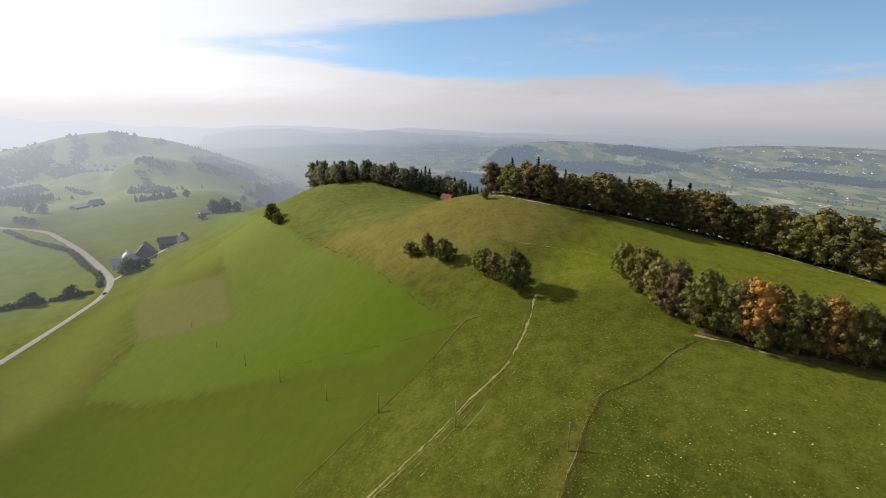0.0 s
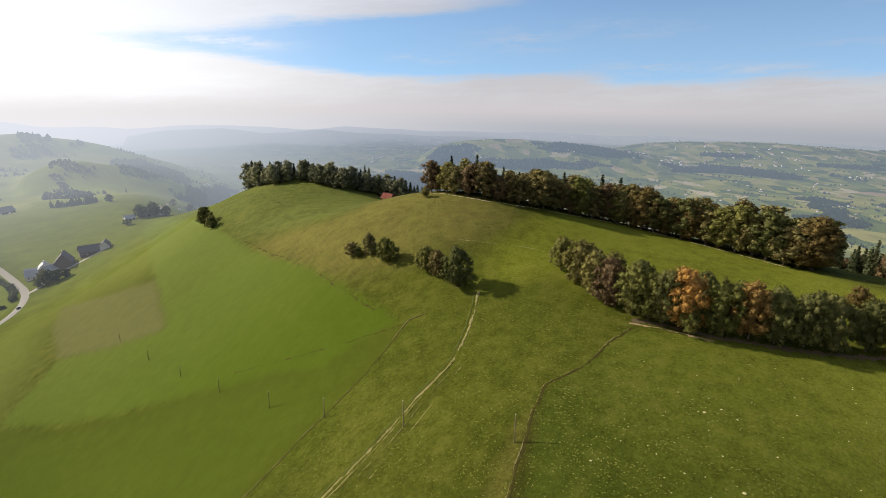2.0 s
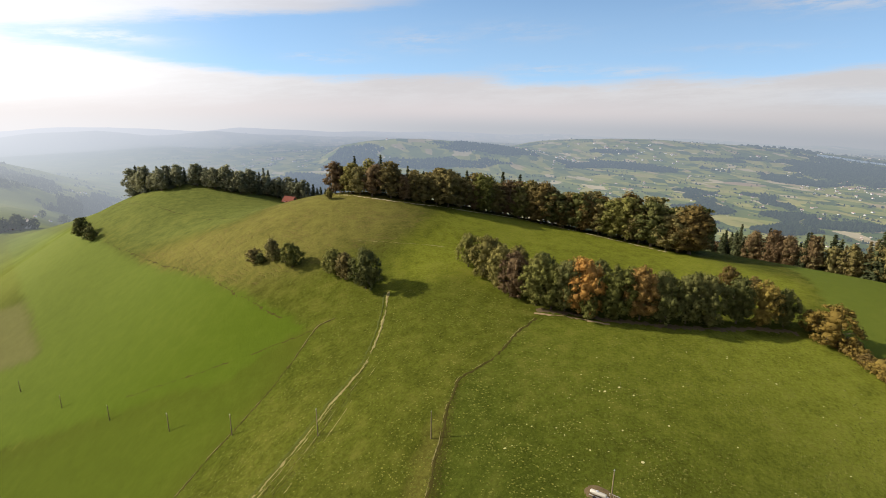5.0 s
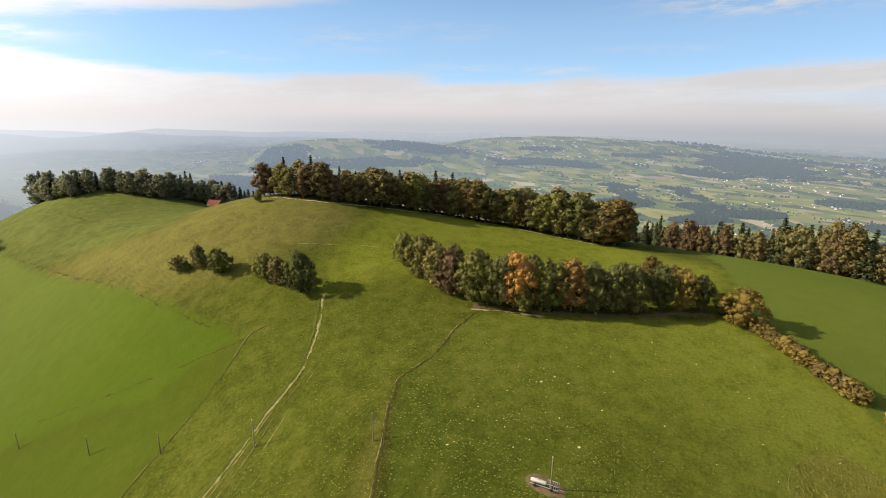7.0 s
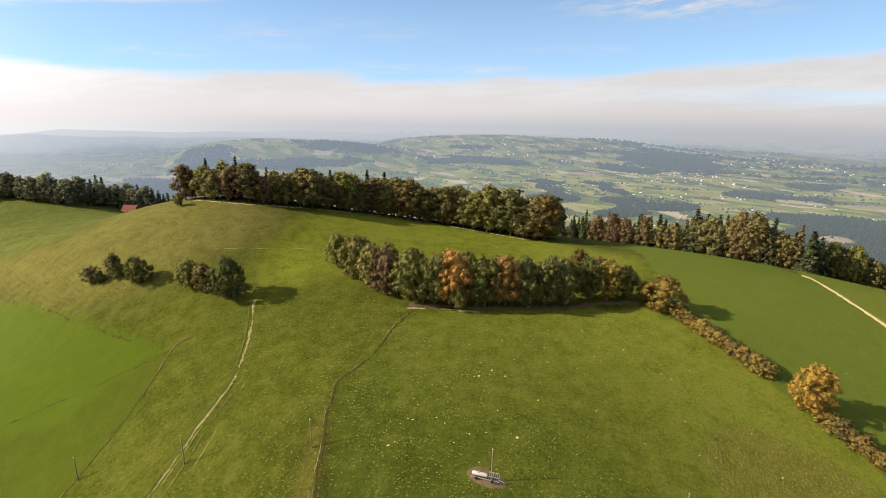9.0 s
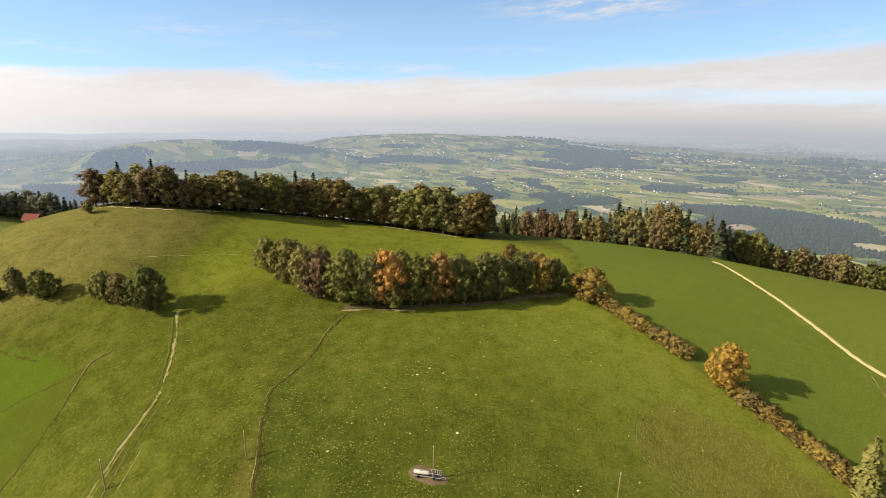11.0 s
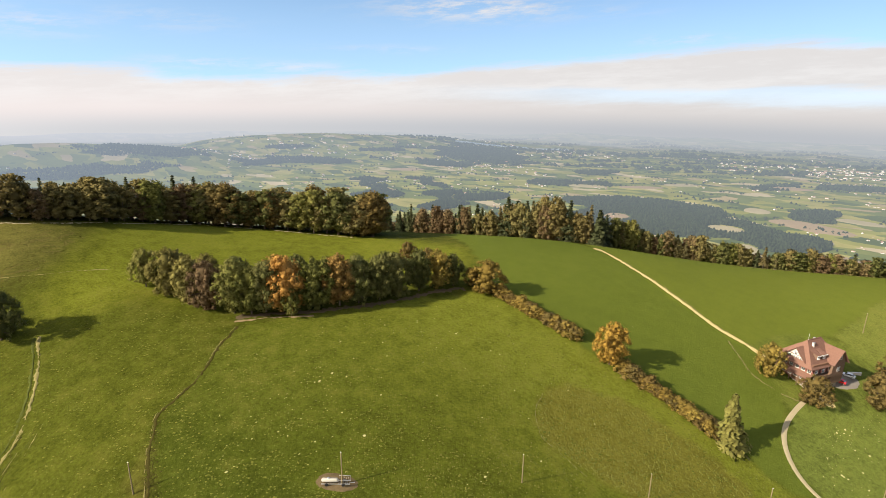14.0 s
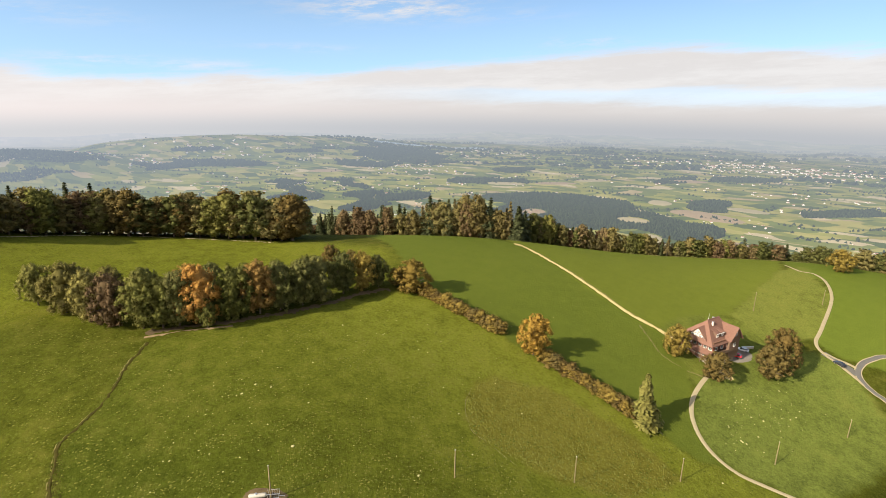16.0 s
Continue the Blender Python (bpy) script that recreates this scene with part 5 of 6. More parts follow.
def car(x, y, turn, color, label):
    paint, nn = material("car_paint")
    finish(nn, nn.add("ShaderNodeBsdfPrincipled", {"Base Color": (*color, 1), "Roughness": 0.25, "Coat Weight": 0.6}).outputs[0])
    ob = thing("car", label, "car", Matrix.Translation((x, y, z_at(x, y) + 0.12)) @ Matrix.Rotation(radians(turn), 4, "Z"), "cars")
    side = [(-2.1, 0.35), (2.1, 0.35), (2.15, 0.7), (1.9, 0.88), (1.0, 0.98), (-1.75, 1.0), (-2.15, 0.85)]
    bm = bmesh.new()
    left, right_ = [bm.verts.new((u, -0.85, z)) for u, z in side], [bm.verts.new((u, 0.85, z)) for u, z in side]
    bm.faces.new(left), bm.faces.new(right_[::-1])
    for i in range(len(side)):
        j = (i + 1) % len(side)
        bm.faces.new((left[j], left[i], right_[i], right_[j]))
    bmesh.ops.bevel(bm, geom=[q for q in bm.edges], offset=0.06, segments=2, affect="EDGES")
    body = part("body", bm, paint, ob)
    bm = bmesh.new()
    lo = [bm.verts.new(p) for p in ((-1.7, -0.78, 0.98), (1.0, -0.78, 0.98), (1.0, 0.78, 0.98), (-1.7, 0.78, 0.98))]
    hi = [bm.verts.new(p) for p in ((-1.3, -0.62, 1.42), (0.35, -0.62, 1.42), (0.35, 0.62, 1.42), (-1.3, 0.62, 1.42))]
    for i in range(4):
        bm.faces.new((lo[i], lo[(i + 1) % 4], hi[(i + 1) % 4], hi[i]))
    part("windows", bm, GLASS, ob)
    part("roof", box(bmesh.new(), -1.32, -0.64, 1.40, 0.37, 0.64, 1.47), paint, ob)
    for u in (-1.35, 1.3):
        for v in (-0.8, 0.8):
            w = child("wheel", mesh_of("tyre", *tube([(u, v - 0.11, 0.32), (u, v - 0.09, 0.32), (u, v + 0.09, 0.32), (u, v + 0.11, 0.32)], [0.25, 0.32, 0.32, 0.25], 14), [TYRE], smooth=True), ob)
            child("rim", mesh_of("rim", *tube([(u, v - 0.115, 0.32), (u, v + 0.115, 0.32)], [0.19, 0.19], 10), [CHROME]), w)
    for v in (-0.6, 0.6):
        part("headlight", box(bmesh.new(), 2.08, v - 0.18, 0.62, 2.17, v + 0.18, 0.76), WHITE, ob)


car(214.4, -2.4, 82, (0.55, 0.03, 0.03), "red car parked beside the inn")
car(220.9, -4.5, 82, (0.75, 0.75, 0.74), "white car parked beside the inn")
car(217.6, 0.6, 60, (0.70, 0.70, 0.70), "white car parked at the inn's wall")
car(237.6, -37.4, 44, (0.03, 0.03, 0.035), "black car on the farm road")
car(-287, 420, 95, (0.04, 0.04, 0.05), "dark car on the valley road")

# the hut behind the knoll, the valley farms
house(3, 396, 9, 6.5, 1.8, 3.5, -45, plain("bright_red_tiles", (0.62, 0.19, 0.11), 0.7), TIMBER, "timber hut with a bright red roof behind the knoll", "hut", "hut", chimney=False)
house(-297, 505, 17, 14, 5, 8, 112, V_DARK, V_WOOD, "big dark-roofed barn in the valley farm", "barn", "barn")
house(-282, 523, 19, 10, 4, 5, 35, V_DARK, V_WOOD, "long dark-roofed cattle shed in the valley", "barn", "barn", chimney=False)
house(-310, 497, 13, 10, 5, 5, 118, V_PALE, V_WALL, "valley farmhouse with a pale roof", storeys=2)
house(-314, 487, 12, 9, 3.5, 4, 30, V_PALE, V_WALL, "small valley shed with a pale sheet roof", "shed", "shed", chimney=False)
house(-304, 483, 9, 8, 3, 3, 100, V_DARK, V_WALL, "small dark-roofed shed in the valley farm", "shed", "shed", chimney=False)
house(-276, 640, 18, 12, 5, 6, 40, V_DARK, V_WOOD, "dark-roofed farm barn on the slope", "barn", "barn")
house(-264, 652, 13, 10, 5, 5, 120, V_DARK, V_WALL, "farmhouse among trees on the slope", storeys=2)
house(-288, 622, 10, 8, 3, 3, 40, V_PALE, V_WALL, "pale-roofed shed at the slope farm", "shed", "shed", chimney=False)
house(-318, 492, 10, 8, 4, 4, 30, V_PALE, V_WALL, "pale-roofed outbuilding of the valley farm", "shed", "shed", chimney=False)
house(-303, 492, 12, 9, 4, 4, 75, V_PALE, V_WOOD, "grey-roofed outbuilding of the valley farm", "shed", "shed", chimney=False)
house(-271, 529, 11, 8, 4, 4, 110, V_DARK, V_WALL, "dark-roofed outbuilding of the valley farm", "shed", "shed", chimney=False)
house(-515, 742, 34, 12, 3.5, 3, 75, V_PALE, V_WOOD, "long pale-roofed cattle barn in the valley", "barn", "barn", chimney=False)
house(-503, 752, 18, 11, 4, 5, 70, V_DARK, V_WOOD, "dark-roofed barn on the valley floor", "barn", "barn", chimney=False)
ribbon("path", [(-300, 447), (-294, 462), (-297, 475), (-285, 500), (-270, 525)], 4.0, plain("farm_yard", (0.33, 0.30, 0.25), 0.9, far=True), 0.2, 0.1, "pale farm yard and lane")
for x, y, h, k in [(-290, 464, 14, 3), (-283, 467, 12, 3), (-297, 472, 12, 3), (-296, 462, 9, 0), (-277, 470, 9, 3), (-279, 628, 17, 3), (-270, 640, 18, 3), (-265, 633, 15, 3), (-255, 640, 13, 3), (-280, 598, 9, 0), (-275, 655, 14, 3), (-318, 425, 12, 3), (-324, 427, 9, 3), (-346, 416, 13, 0),
                   (-352, 414, 9, 3), (-371, 754, 12, 3), (-312, 880, 18, 3), (-300, 885, 20, 3), (-330, 860, 12, 0), (-557, 720, 16, 3), (-565, 725, 12, 0), (-520, 650, 10, 0), (-535, 655, 12, 3), (-548, 660, 10, 3), (-587, 733, 16, 3)]:
    plant(LOOSE[int(x) % 3], x, y, h, VALLEY_LEAF[0 if k == 0 else 1], NAMES[k] + " in the valley", wide=1.1, group="valley trees")

# bare earth with the grove's shade put into its dark colour
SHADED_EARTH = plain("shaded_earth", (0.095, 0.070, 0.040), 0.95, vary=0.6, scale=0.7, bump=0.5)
ribbon("path", [(74.9, 143.0), (79.6, 140.2), (84.6, 137.8), (89.8, 133.8), (95.8, 130.3), (102.9, 127.3), (111, 123.7), (119, 121.5), (127, 119.3), (137, 117.6), (145, 115.6), (150, 113)], 2.3, SHADED_EARTH, 0.05, 0.8, "bare earth under the grove's edge, darkened for shade", broken=0.05)
ribbon("path", [(73.5, 141.3), (78, 138.4), (83, 135.6), (88, 131.8), (93, 128.6)], 0.9, plain("dusty_earth", (0.25, 0.18, 0.10), 0.95, vary=0.6, scale=0.7, bump=0.5), 0.08, 0.6, "pale dusty edge of the bare earth", broken=0.25)
wall = thing("low_wall", "low white garden wall beside the car park", "wall", Matrix.Translation((224.6, -6.1, z_at(224.6, -6.1))) @ Matrix.Rotation(radians(-55), 4, "Z"))
part("wall_body", box(bmesh.new(), -2.4, -0.12, -0.4, 2.4, 0.12, 0.75), PLASTER, wall)
part("coping", box(bmesh.new(), -2.5, -0.18, 0.75, 2.5, 0.18, 0.83), WHITE, wall)

# ---- tufts of the grazed pastures ----
m, n = material("tuft_grass")
geo = n.add("ShaderNodeNewGeometry")
isl = geo.outputs["Random Per Island"]
tuft_c = n.mix(isl, (0.060, 0.072, 0.010), (0.145, 0.140, 0.030))
finish(n, n.add("ShaderNodeBsdfPrincipled", {"Base Color": tuft_c, "Roughness": 0.9, "Specular IOR Level": 0.02}).outputs[0])
TUFT = m


def tufts(count_):
    r_ = np.random.default_rng(31)
    az, r = np.radians(r_.uniform(-14, 104, count_ * 3)), 62 * np.exp(r_.uniform(0, 1, count_ * 3) * math.log(4.2))
    x, y = r * np.sin(az), r * np.cos(az)
    lumps = np.sin(x * 0.21 + 2 * np.sin(y * 0.13)) * np.sin(y * 0.17 + 1.5 * np.sin(x * 0.11))
    keep = r_.uniform(0, 1, len(x)) < 0.45 + 0.45 * lumps
    for poly in (MEADOW, LOWER_MEADOW, LUSH, LUSH_FAR, STUBBLE, SLOPE):
        keep &= ~inside(x, y, poly)
    keep &= ~((x > 150) & (y < 60))
    x, y = x[keep][:count_], y[keep][:count_]
    gx, gy = 103 + 40 * r_.uniform(0, 1, 3400) ** 1.7, r_.uniform(4, 63, 3400)
    rough = inside(gx, gy, ROUGH)
    x, y = np.concatenate([x, gx[rough]]), np.concatenate([y, gy[rough]])
    k = len(x)
    rad, top = r_.uniform(0.12, 0.36, k), r_.uniform(0.04, 0.15, k) * (1 + inside(x, y, ROUGH))
    z = height(x, y)
    ang = 2 * np.pi * np.arange(5) / 5 + r_.uniform(0, 6, (k, 1))
    q = rad[:, None] * r_.uniform(0.6, 1.2, (k, 5))
    ring = np.stack([x[:, None] + q * np.cos(ang), y[:, None] + q * np.sin(ang), np.repeat(z[:, None] - 0.02, 5, 1)], -1)
    tip = np.stack([x + r_.normal(0, 0.06, k), y + r_.normal(0, 0.06, k), z + top], -1)[:, None]
    v = np.concatenate([ring, tip], 1).reshape(-1, 3)
    tri = np.array([(i, (i + 1) % 5, 5) for i in range(5)])
    f = (tri[None] + (np.arange(k) * 6)[:, None, None]).reshape(-1, 3)
    ob = new("grass_tufts", mesh_of("grass_tufts", v, f.tolist(), [TUFT]))
    tagged(ob, "small uneven grass tufts over the grazed pastures", "grass", kind="stuff")


tufts(24000)


def clods():
    """Earth kicked up by cattle: along the fence, more and wider towards its low end, and between the trails."""
    r_ = np.random.default_rng(77)
    pieces = []
    for line_, count_, lean_, wide_ in ((FENCE_A[2:], 2200, -1.3, 1.5), (TRACK[2:], 500, 4.5, 3.0), (FENCE_B, 300, 0.0, 0.5)):
        c = smooth_line(line_, 0.8)
        d = np.gradient(c, axis=0)
        for _ in range(count_):
            u = math.sqrt(r_.uniform())
            i = int(u * (len(c) - 1))
            q = (lean_ + r_.normal(0, wide_)) * (0.25 + 0.75 * u)
            nx, ny = -d[i][1], d[i][0]
            k = math.hypot(nx, ny)
            side__ = -1 if line_[0] == FENCE_A[2] else 1
            x, y = c[i][0] + side__ * q * nx / k + r_.normal(0, 0.4), c[i][1] + side__ * q * ny / k + r_.normal(0, 0.4)
            if line_[0] == FENCE_A[2] and q > 0.6:
                continue
            s_ = r_.uniform(0.05, 0.17)
            pieces.append(blob((x, y, z_at(x, y) + 0.02), (s_, s_ * r_.uniform(0.5, 1), 0.09), r_, 3, 5))
    tagged(new("earth_clods", mesh_of("earth_clods", *joined(pieces), [TRODDEN])), "dark clods of trodden earth beside fence and track", "earth", kind="stuff")


clods()

# ---- pale stones in the pastures ----
STONE = plain("pale_stone", (0.42, 0.38, 0.17), 0.9, vary=0.3, scale=2)


def stones():
    r_ = np.random.default_rng(11)
    pieces = []
    # centre, spread, count
    for cx, cy, sx, sy, k in ((64, 98, 11, 9, 95), (110, 100, 22, 12, 45), (60, 85, 12, 10, 25), (125, 70, 20, 20, 50), (178, -5, 8, 3, 40), (190, -14, 9, 6, 80), (163, -10, 7, 5, 20), (90, 60, 25, 15, 40)):
        for x, y in np.column_stack([r_.normal(cx, sx, k), r_.normal(cy, sy, k)]):
            if not (x > 158 or inside(np.array([x]), np.array([y]), PASTURE)[0]):
                continue
            s = min(0.5, 0.07 + r_.exponential(0.07)) if x < 158 else min(0.42, 0.08 + r_.exponential(0.09))
            pieces.append(blob((x, y, z_at(x, y) + s * 0.15), (s, s * r_.uniform(0.6, 1), s * 0.4), r_, 3, 6))
    ob = new("stones", mesh_of("stones", *joined(pieces), [STONE]))
    tagged(ob, "small pale stones scattered over the pasture", "stones", kind="stuff")


stones()

# ---- the far land: woods, hedgerows and villages ----
def far_blobs(name, spots, label, category):
    r_ = np.random.default_rng(21)
    spots = np.asarray(spots)
    k, sides = len(spots), 4
    zs = height(spots[:, 0], spots[:, 1])
    prof = np.array([(0.8, 0.0), (1.0, 0.34), (0.62, 0.72), (0.08, 1.0)])
    ang = 2 * np.pi * np.arange(sides) / sides
    jag = r_.uniform(0.8, 1.2, (k, 4, sides))
    rad = spots[:, 2][:, None, None] * prof[None, :, 0, None] * jag
    x = spots[:, 0][:, None, None] + rad * np.cos(ang + r_.uniform(0, 6, (k, 1, 1)))
    y = spots[:, 1][:, None, None] + rad * np.sin(ang + 0 * rad)
    z = zs[:, None, None] - 1 + spots[:, 3][:, None, None] * prof[None, :, 1, None] * (0.9 + 0.2 * jag)
    v = np.stack([x, y, z], -1).reshape(-1, 3)
    base = []
    for i in range(3):
        for s in range(sides):
            a, b = i * sides + s, i * sides + (s + 1) % sides
            base.append((a, b, b + sides, a + sides))
    base = np.array(base)
    faces = (base[None] + (np.arange(k) * 4 * sides)[:, None, None]).reshape(-1, 4)
    ob = new(name, mesh_of(name, v, faces, [FAR_LEAF]))
    return tagged(ob, label, category, kind="stuff")


def fill(poly, gap, r_, sway=1.0):
    xs, ys = [p[0] for p in poly], [p[1] for p in poly]
    gx, gy = np.meshgrid(np.arange(min(xs), max(xs), gap), np.arange(min(ys), max(ys), gap))
    gx, gy = gx.ravel() + r_.uniform(-0.5, 0.5, gx.size) * gap, gy.ravel() + r_.uniform(-0.5, 0.5, gy.size) * gap
    wob = sway * (18 * np.sin(gx * 0.03) + 14 * np.sin(gy * 0.045 + 1))
    ok = inside(gx + wob, gy - wob, poly)
    return np.column_stack([gx[ok], gy[ok]])


FAR_WOODS = [
    [(1536, 756), (1673, 614), (1696, 432), (1554, 250), (1352, 40), (1234, 87), (1322, 234), (1330, 332), (1296, 440), (1347, 626)],
    [(1738, 170), (1847, 125), (1777, 65), (1646, 71), (1597, 145)],
    [(1972, 1776), (2034, 1514), (1916, 1426), (1826, 1646)],
    [(2555, 2114), (2668, 1655), (2346, 1420), (2245, 1634)],
    [(1804, 1039), (1931, 781), (1824, 737), (1703, 956)],
]
FAR_WOODS_MORE = [
    [(1408, 1579), (1406, 1450), (1200, 1187), (1057, 1069), (1008, 1122)],
    [(1555, 1426), (1548, 1302), (1384, 1151), (1383, 1241)],
    [(1315, 1143), (1384, 1102), (1196, 919), (1085, 922)],
    [(1344, 1034), (1443, 958), (1343, 890), (1264, 962)],
    [(1561, 726), (1581, 347), (1286, 268), (1200, 394), (1230, 580)],
    [(2185, 1023), (2276, 897), (2131, 838), (2053, 947)],
    [(2234, 353), (2400, 227), (2229, 208), (2115, 322)],
    [(2424, 166), (2535, -72), (2425, -71), (2300, 156)],
    [(1775, -119), (1968, -321), (1837, -304), (1711, -130)],
    [(2330, 2020), (2500, 1870), (2640, 1640), (2238, 1286), (2122, 1424), (2152, 1718), (2197, 1880)],
    [(1599, 2560), (1790, 2430), (1780, 2370), (1582, 2480)],
    [(1962, 2200), (2130, 2080), (2115, 2002), (1918, 2150)],
    [(-360, 977), (-340, 960), (-330, 1159), (-400, 1499), (-440, 1450)],
    [(-480, 775), (-400, 766), (-405, 790), (-490, 800)],
    [(-700, 780), (-620, 768), (-600, 820), (-690, 830)],
]

# scrub and woods on the hills towards the sun
WEST_WOODS = [
    (0.80, [(-1006, 1420), (-975, 1430), (-945, 1389), (-982, 1388)]),
    (0.95, [(-908, 1450), (-925, 1480), (-872, 1511), (-832, 1441), (-870, 1391)]),
    (0.75, [(-817, 1508), (-786, 1522), (-773, 1491), (-793, 1465)]),
    (0.60, [(-1065, 1275), (-1024, 1334), (-984, 1347), (-842, 1123), (-801, 997), (-793, 935), (-930, 1040)]),
    (0.60, [(-953, 1368), (-927, 1384), (-832, 1239), (-849, 1206)]),
    (0.55, [(-881, 1360), (-821, 1412), (-782, 1364), (-831, 1304)]),
    (0.45, [(-874, 1111), (-839, 1200), (-754, 1136), (-775, 1052)]),
    (0.50, [(-592, 1019), (-600, 1040), (-565, 1045), (-560, 1015)]),
    (0.50, [(-573, 1033), (-542, 1040), (-520, 1005), (-552, 995)]),
    (0.45, [(-555, 925), (-530, 950), (-470, 906), (-424, 816), (-519, 860)]),
    (0.40, [(-583, 996), (-571, 997), (-530, 960), (-526, 933)]),
    (0.50, [(-673, 1390), (-662, 1538), (-512, 1425), (-444, 1271), (-445, 1078), (-496, 1053)]),
    (0.35, [(-787, 927), (-749, 974), (-695, 916), (-658, 805), (-700, 781)]),
    (0.35, [(-697, 960), (-608, 903), (-590, 866), (-667, 920)]),
]
HILL_WOODS = [
    [(-10, 1050), (90, 1020), (120, 1500), (200, 2100), (60, 2250), (-60, 2150), (-40, 1400)],
    [(112, 2326), (264, 2600), (377, 2610), (463, 2468), (370, 2306), (247, 2206)],
    [(721, 2507), (1009, 2577), (1172, 2365), (1111, 2267), (939, 2320), (717, 2396)],
    [(272, 2318), (511, 2311), (751, 2244), (964, 2181), (856, 2105), (480, 2169)],
    [(1248, 2256), (1480, 2360), (1700, 2130), (1744, 1952), (1593, 1936), (1434, 2135), (1199, 2114)],
]


# single harvested fields of the lowland: centre, half length and half width, turn
HARVESTED = [(1408, 266, 40, 42, -1.07), (1576, 108, 100, 52, -1.96), (1714, 250, 34, 44, -1.4), (1364, 522, 34, 52, -1.33), (1242, 187, 22, 42, -1.26), (1286, 28, 32, 25, -1.53),
             (1727, 14, 56, 32, -1.76), (1908, 652, 80, 30, -0.94), (2066, 560, 65, 36, -0.81), (1683, 1593, 74, 46, -0.81), (1798, 805, 69, 34, -1.15), (2252, 235, 71, 40, -1.16)]
SOIL = [plain("harvested_soil", (0.30, 0.22, 0.13), 0.95, vary=0.2, scale=0.02, bump=0.0, far=True), plain("dry_stubble", (0.33, 0.28, 0.16), 0.95, vary=0.2, scale=0.02, bump=0.0, far=True)]
for k, (x, y, a, b, t) in enumerate(HARVESTED):
    patch(x, y, a, b, t, SOIL[(k * k + 1) % 2], "field", "pale harvested field in the lowland", "field", 1.2)


def far_trees():
    r_ = np.random.default_rng(8)
    spots = []
    for poly in FAR_WOODS + FAR_WOODS_MORE:
        g = 0.52 if math.hypot(*poly[0]) < 1900 else 0.85
        p = fill(poly, 11.0 * g, r_)
        spots += [(x, y, g * r_.uniform(5.0, 7.5), r_.uniform(6, 10.5) if g < 0.8 else r_.uniform(6, 10)) for x, y in p]
    for g, poly in WEST_WOODS:
        spots += [(x, y, g * r_.uniform(5, 9), g * r_.uniform(8, 14)) for x, y in fill(poly, 14.0 * g, r_, 0.35) if r_.uniform() < 0.8]
    for poly in HILL_WOODS:
        spots += [(x, y, r_.uniform(4.5, 7.5), r_.uniform(6, 11)) for x, y in fill(poly, 11.5, r_, 1.5)]
    spots = np.array(spots)
    for cx, cy, a, b, t in HARVESTED:
        dx, dy = spots[:, 0] - cx, spots[:, 1] - cy
        u, v = dx * math.cos(t) + dy * math.sin(t), dy * math.cos(t) - dx * math.sin(t)
        spots = spots[(u / (a + 4)) ** 2 + (v / (b + 4)) ** 2 > 1]
    far_blobs("far_wood", spots, "dark hazy woods in the lowland", "woods")
    spots = []
    for _ in range(1050):
        az, r = r_.uniform(-46, 106), 1000 * math.exp(r_.uniform(0.0, 1.45))
        if az < -12 and (r > 2400 or r_.uniform() < 0.6):
            continue
        x, y = polar(az, r)
        turn = radians(-az) + r_.normal(0, 0.5)
        for s in range(int(r_.uniform(1, 14))):
            q = s * r_.uniform(9, 17)
            spots.append((x + q * math.cos(turn) + r_.normal(0, 4), y + q * math.sin(turn) + r_.normal(0, 4), r_.uniform(2.0, 4.2), r_.uniform(3.5, 8)))
    for _ in range(150):
        az, r = r_.uniform(42, 114), 2500 * math.exp(r_.uniform(0.0, 0.62))
        x, y = polar(az, r)
        turn = radians(-az) + r_.normal(0, 0.25)
        for q in np.arange(0, r_.uniform(60, 420), 17):
            spots.append((x + q * math.cos(turn) + r_.normal(0, 9), y + q * math.sin(turn) + r_.normal(0, 22), r_.uniform(9, 15), r_.uniform(9, 15)))
    far_blobs("far_hedgerow", spots, "hazy hedgerows and field trees in the lowland", "trees")


far_trees()
FAR_WALL = plain("far_plaster", (0.82, 0.79, 0.73), 0.8, far=True)
FAR_ROOF = plain("far_tiles", (0.30, 0.16, 0.11), 0.8, far=True)


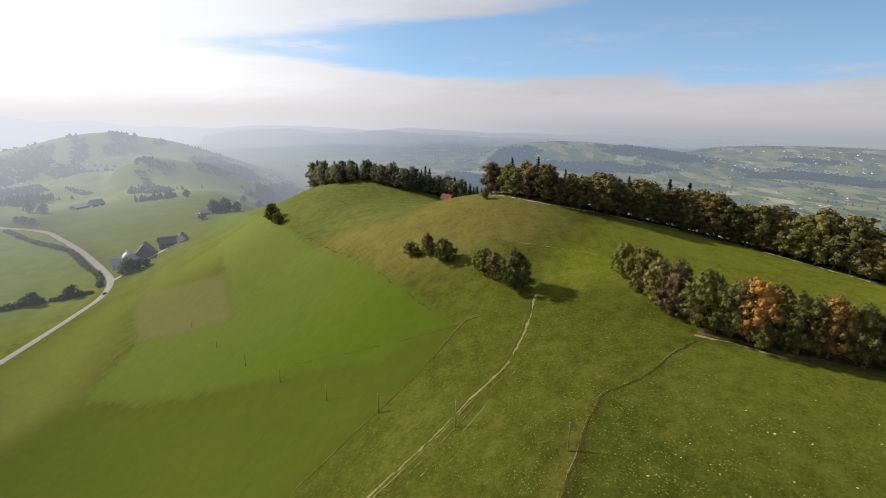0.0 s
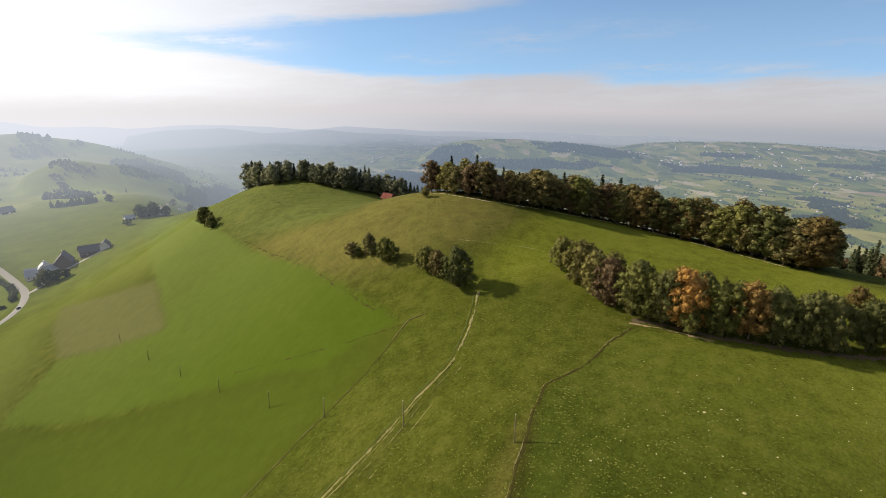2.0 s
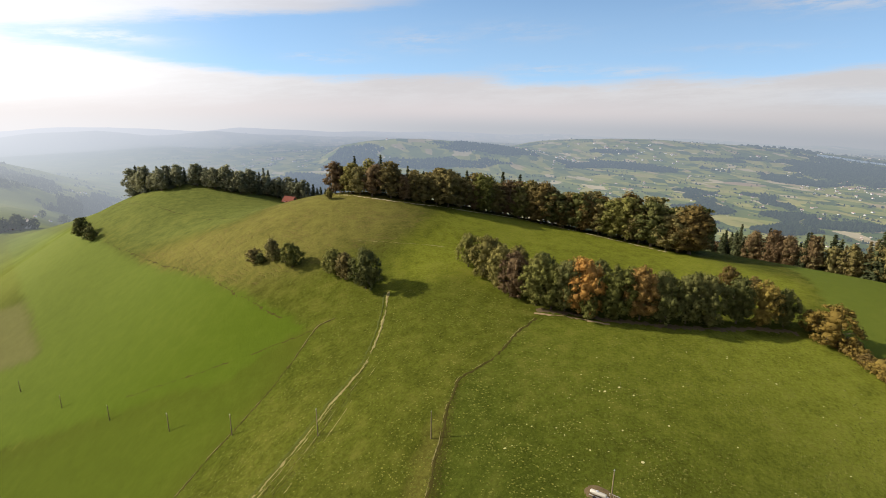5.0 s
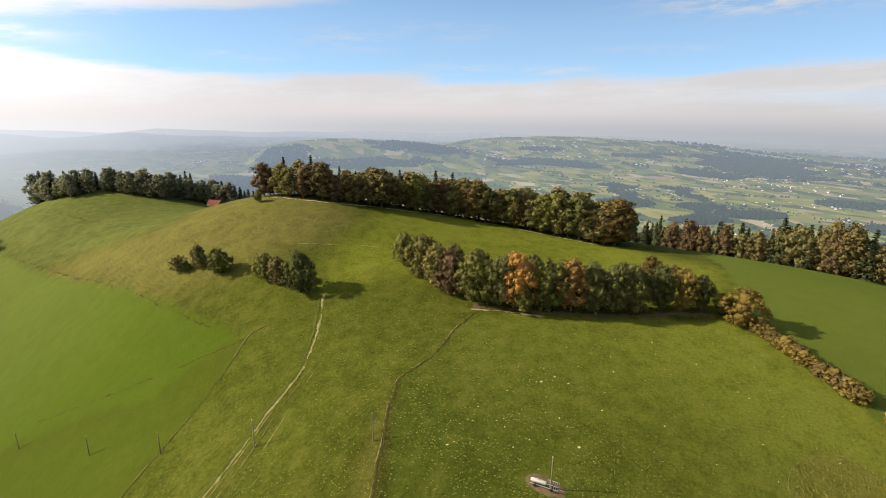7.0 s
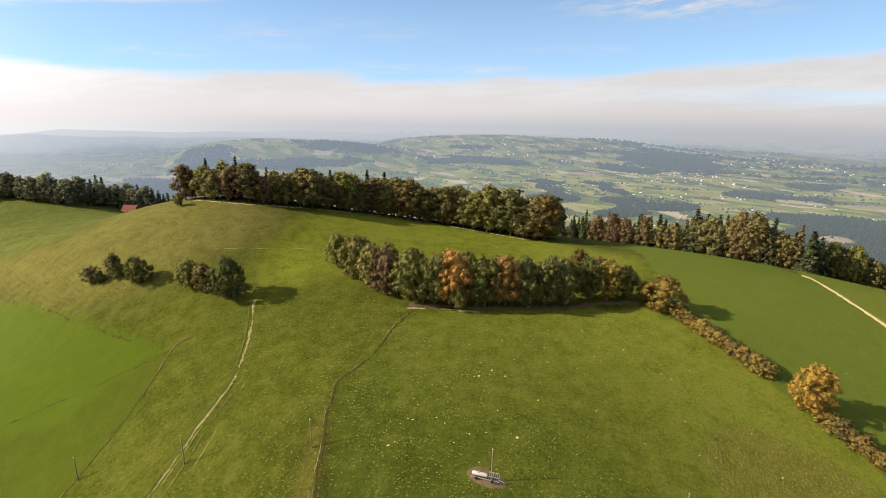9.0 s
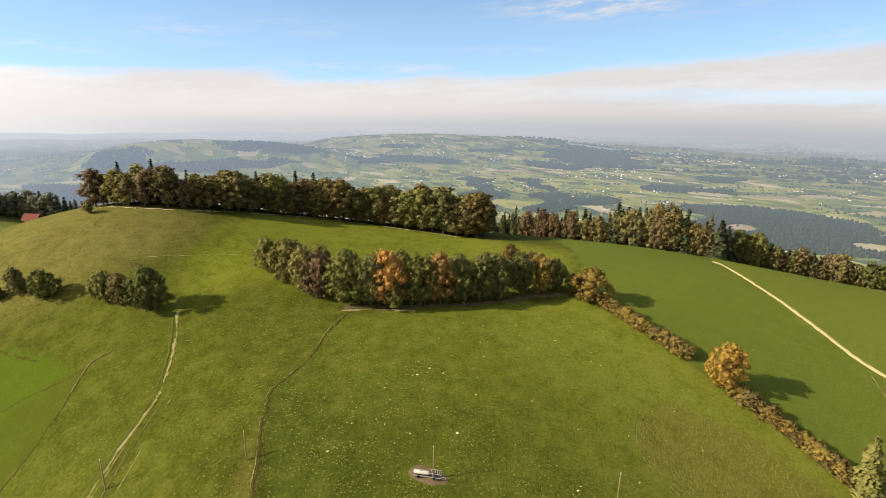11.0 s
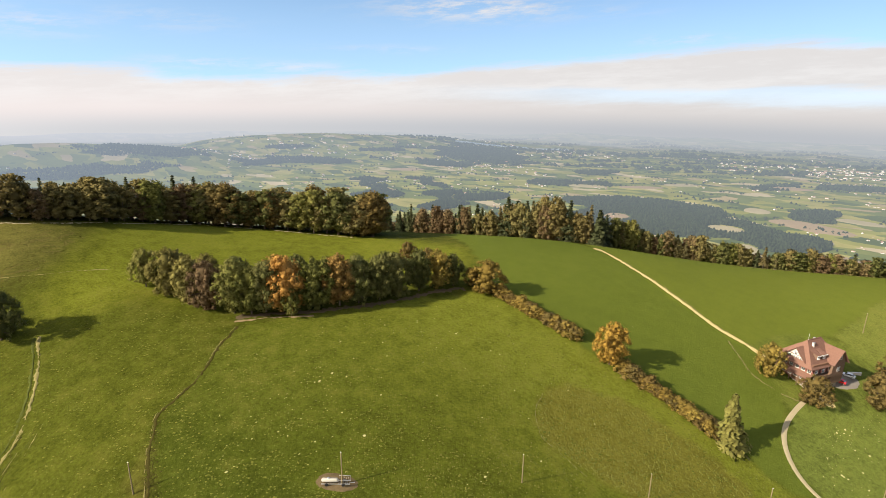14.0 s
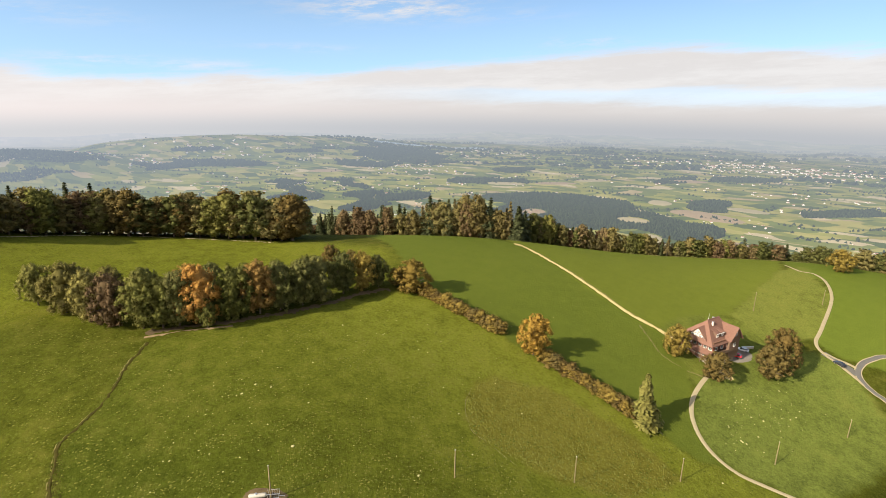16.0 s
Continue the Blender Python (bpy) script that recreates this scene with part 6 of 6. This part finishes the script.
def far_houses():
    r_ = np.random.default_rng(14)
    verts, faces, which = [], [], []
    towns = [(2000, 1390, 120, 40), (2880, 1400, 160, 35), (2970, 453, 150, 25), (2785, 160, 190, 45), (2835, -118, 150, 40), (2833, -323, 120, 30), (1369, 998, 30, 5), (2061, -99, 60, 10), (1485, 99, 25, 4), (1552, 0, 30, 5),
             (1337, 2400, 120, 16), (1741, 2448, 120, 16), (1900, 1250, 60, 9), (1650, 1000, 60, 8), (-817, 1205, 28, 10), (-857, 1190, 20, 6), (-790, 1010, 30, 8), (-452, 1378, 12, 4), (-440, 1400, 8, 3), (-323, 827, 6, 2), (-515, 742, 14, 4)]
    spots = [(r_.normal(x, s), r_.normal(y, s)) for x, y, s, k in towns for _ in range(int(1.7 * k))]
    for _ in range(240):
        c = polar(r_.uniform(-8, 106), 1150 * math.exp(r_.uniform(0, 1.2)))
        spots += [(c[0] + r_.normal(0, 25), c[1] + r_.normal(0, 25)) for _ in range(int(r_.uniform(1, 6)))]
    for x, y in spots:
        r = math.hypot(x, y)
        g = r_.uniform(0.28, 0.52) * (0.72 if r < 1700 else 1.0 if r < 2600 else 1.45)
        l, w, h, k, t = 9 * g, 6 * g, 6 * g, 4.5 * g, r_.uniform(0, 3.14)
        z = z_at(x, y) - 1
        o = len(verts)
        for u, v, q in ((-l, -w, 0), (l, -w, 0), (l, w, 0), (-l, w, 0), (-l, -w, h), (l, -w, h), (l, w, h), (-l, w, h), (-l, 0, h + k), (l, 0, h + k)):
            verts.append((x + u * math.cos(t) - v * math.sin(t), y + u * math.sin(t) + v * math.cos(t), z + q))
        for f, mm in (((0, 1, 5, 4), 0), ((2, 3, 7, 6), 0), ((1, 2, 6, 9, 5), 0), ((3, 0, 4, 8, 7), 0), ((4, 5, 9, 8), 1), ((6, 7, 8, 9), 1)):
            faces.append(tuple(i + o for i in f))
            which.append(mm)
    ob = new("far_houses", mesh_of("far_houses", verts, faces, [FAR_WALL, FAR_ROOF], which))
    tagged(ob, "pale hazy houses of lowland villages and farms", "houses", kind="stuff")


far_houses()
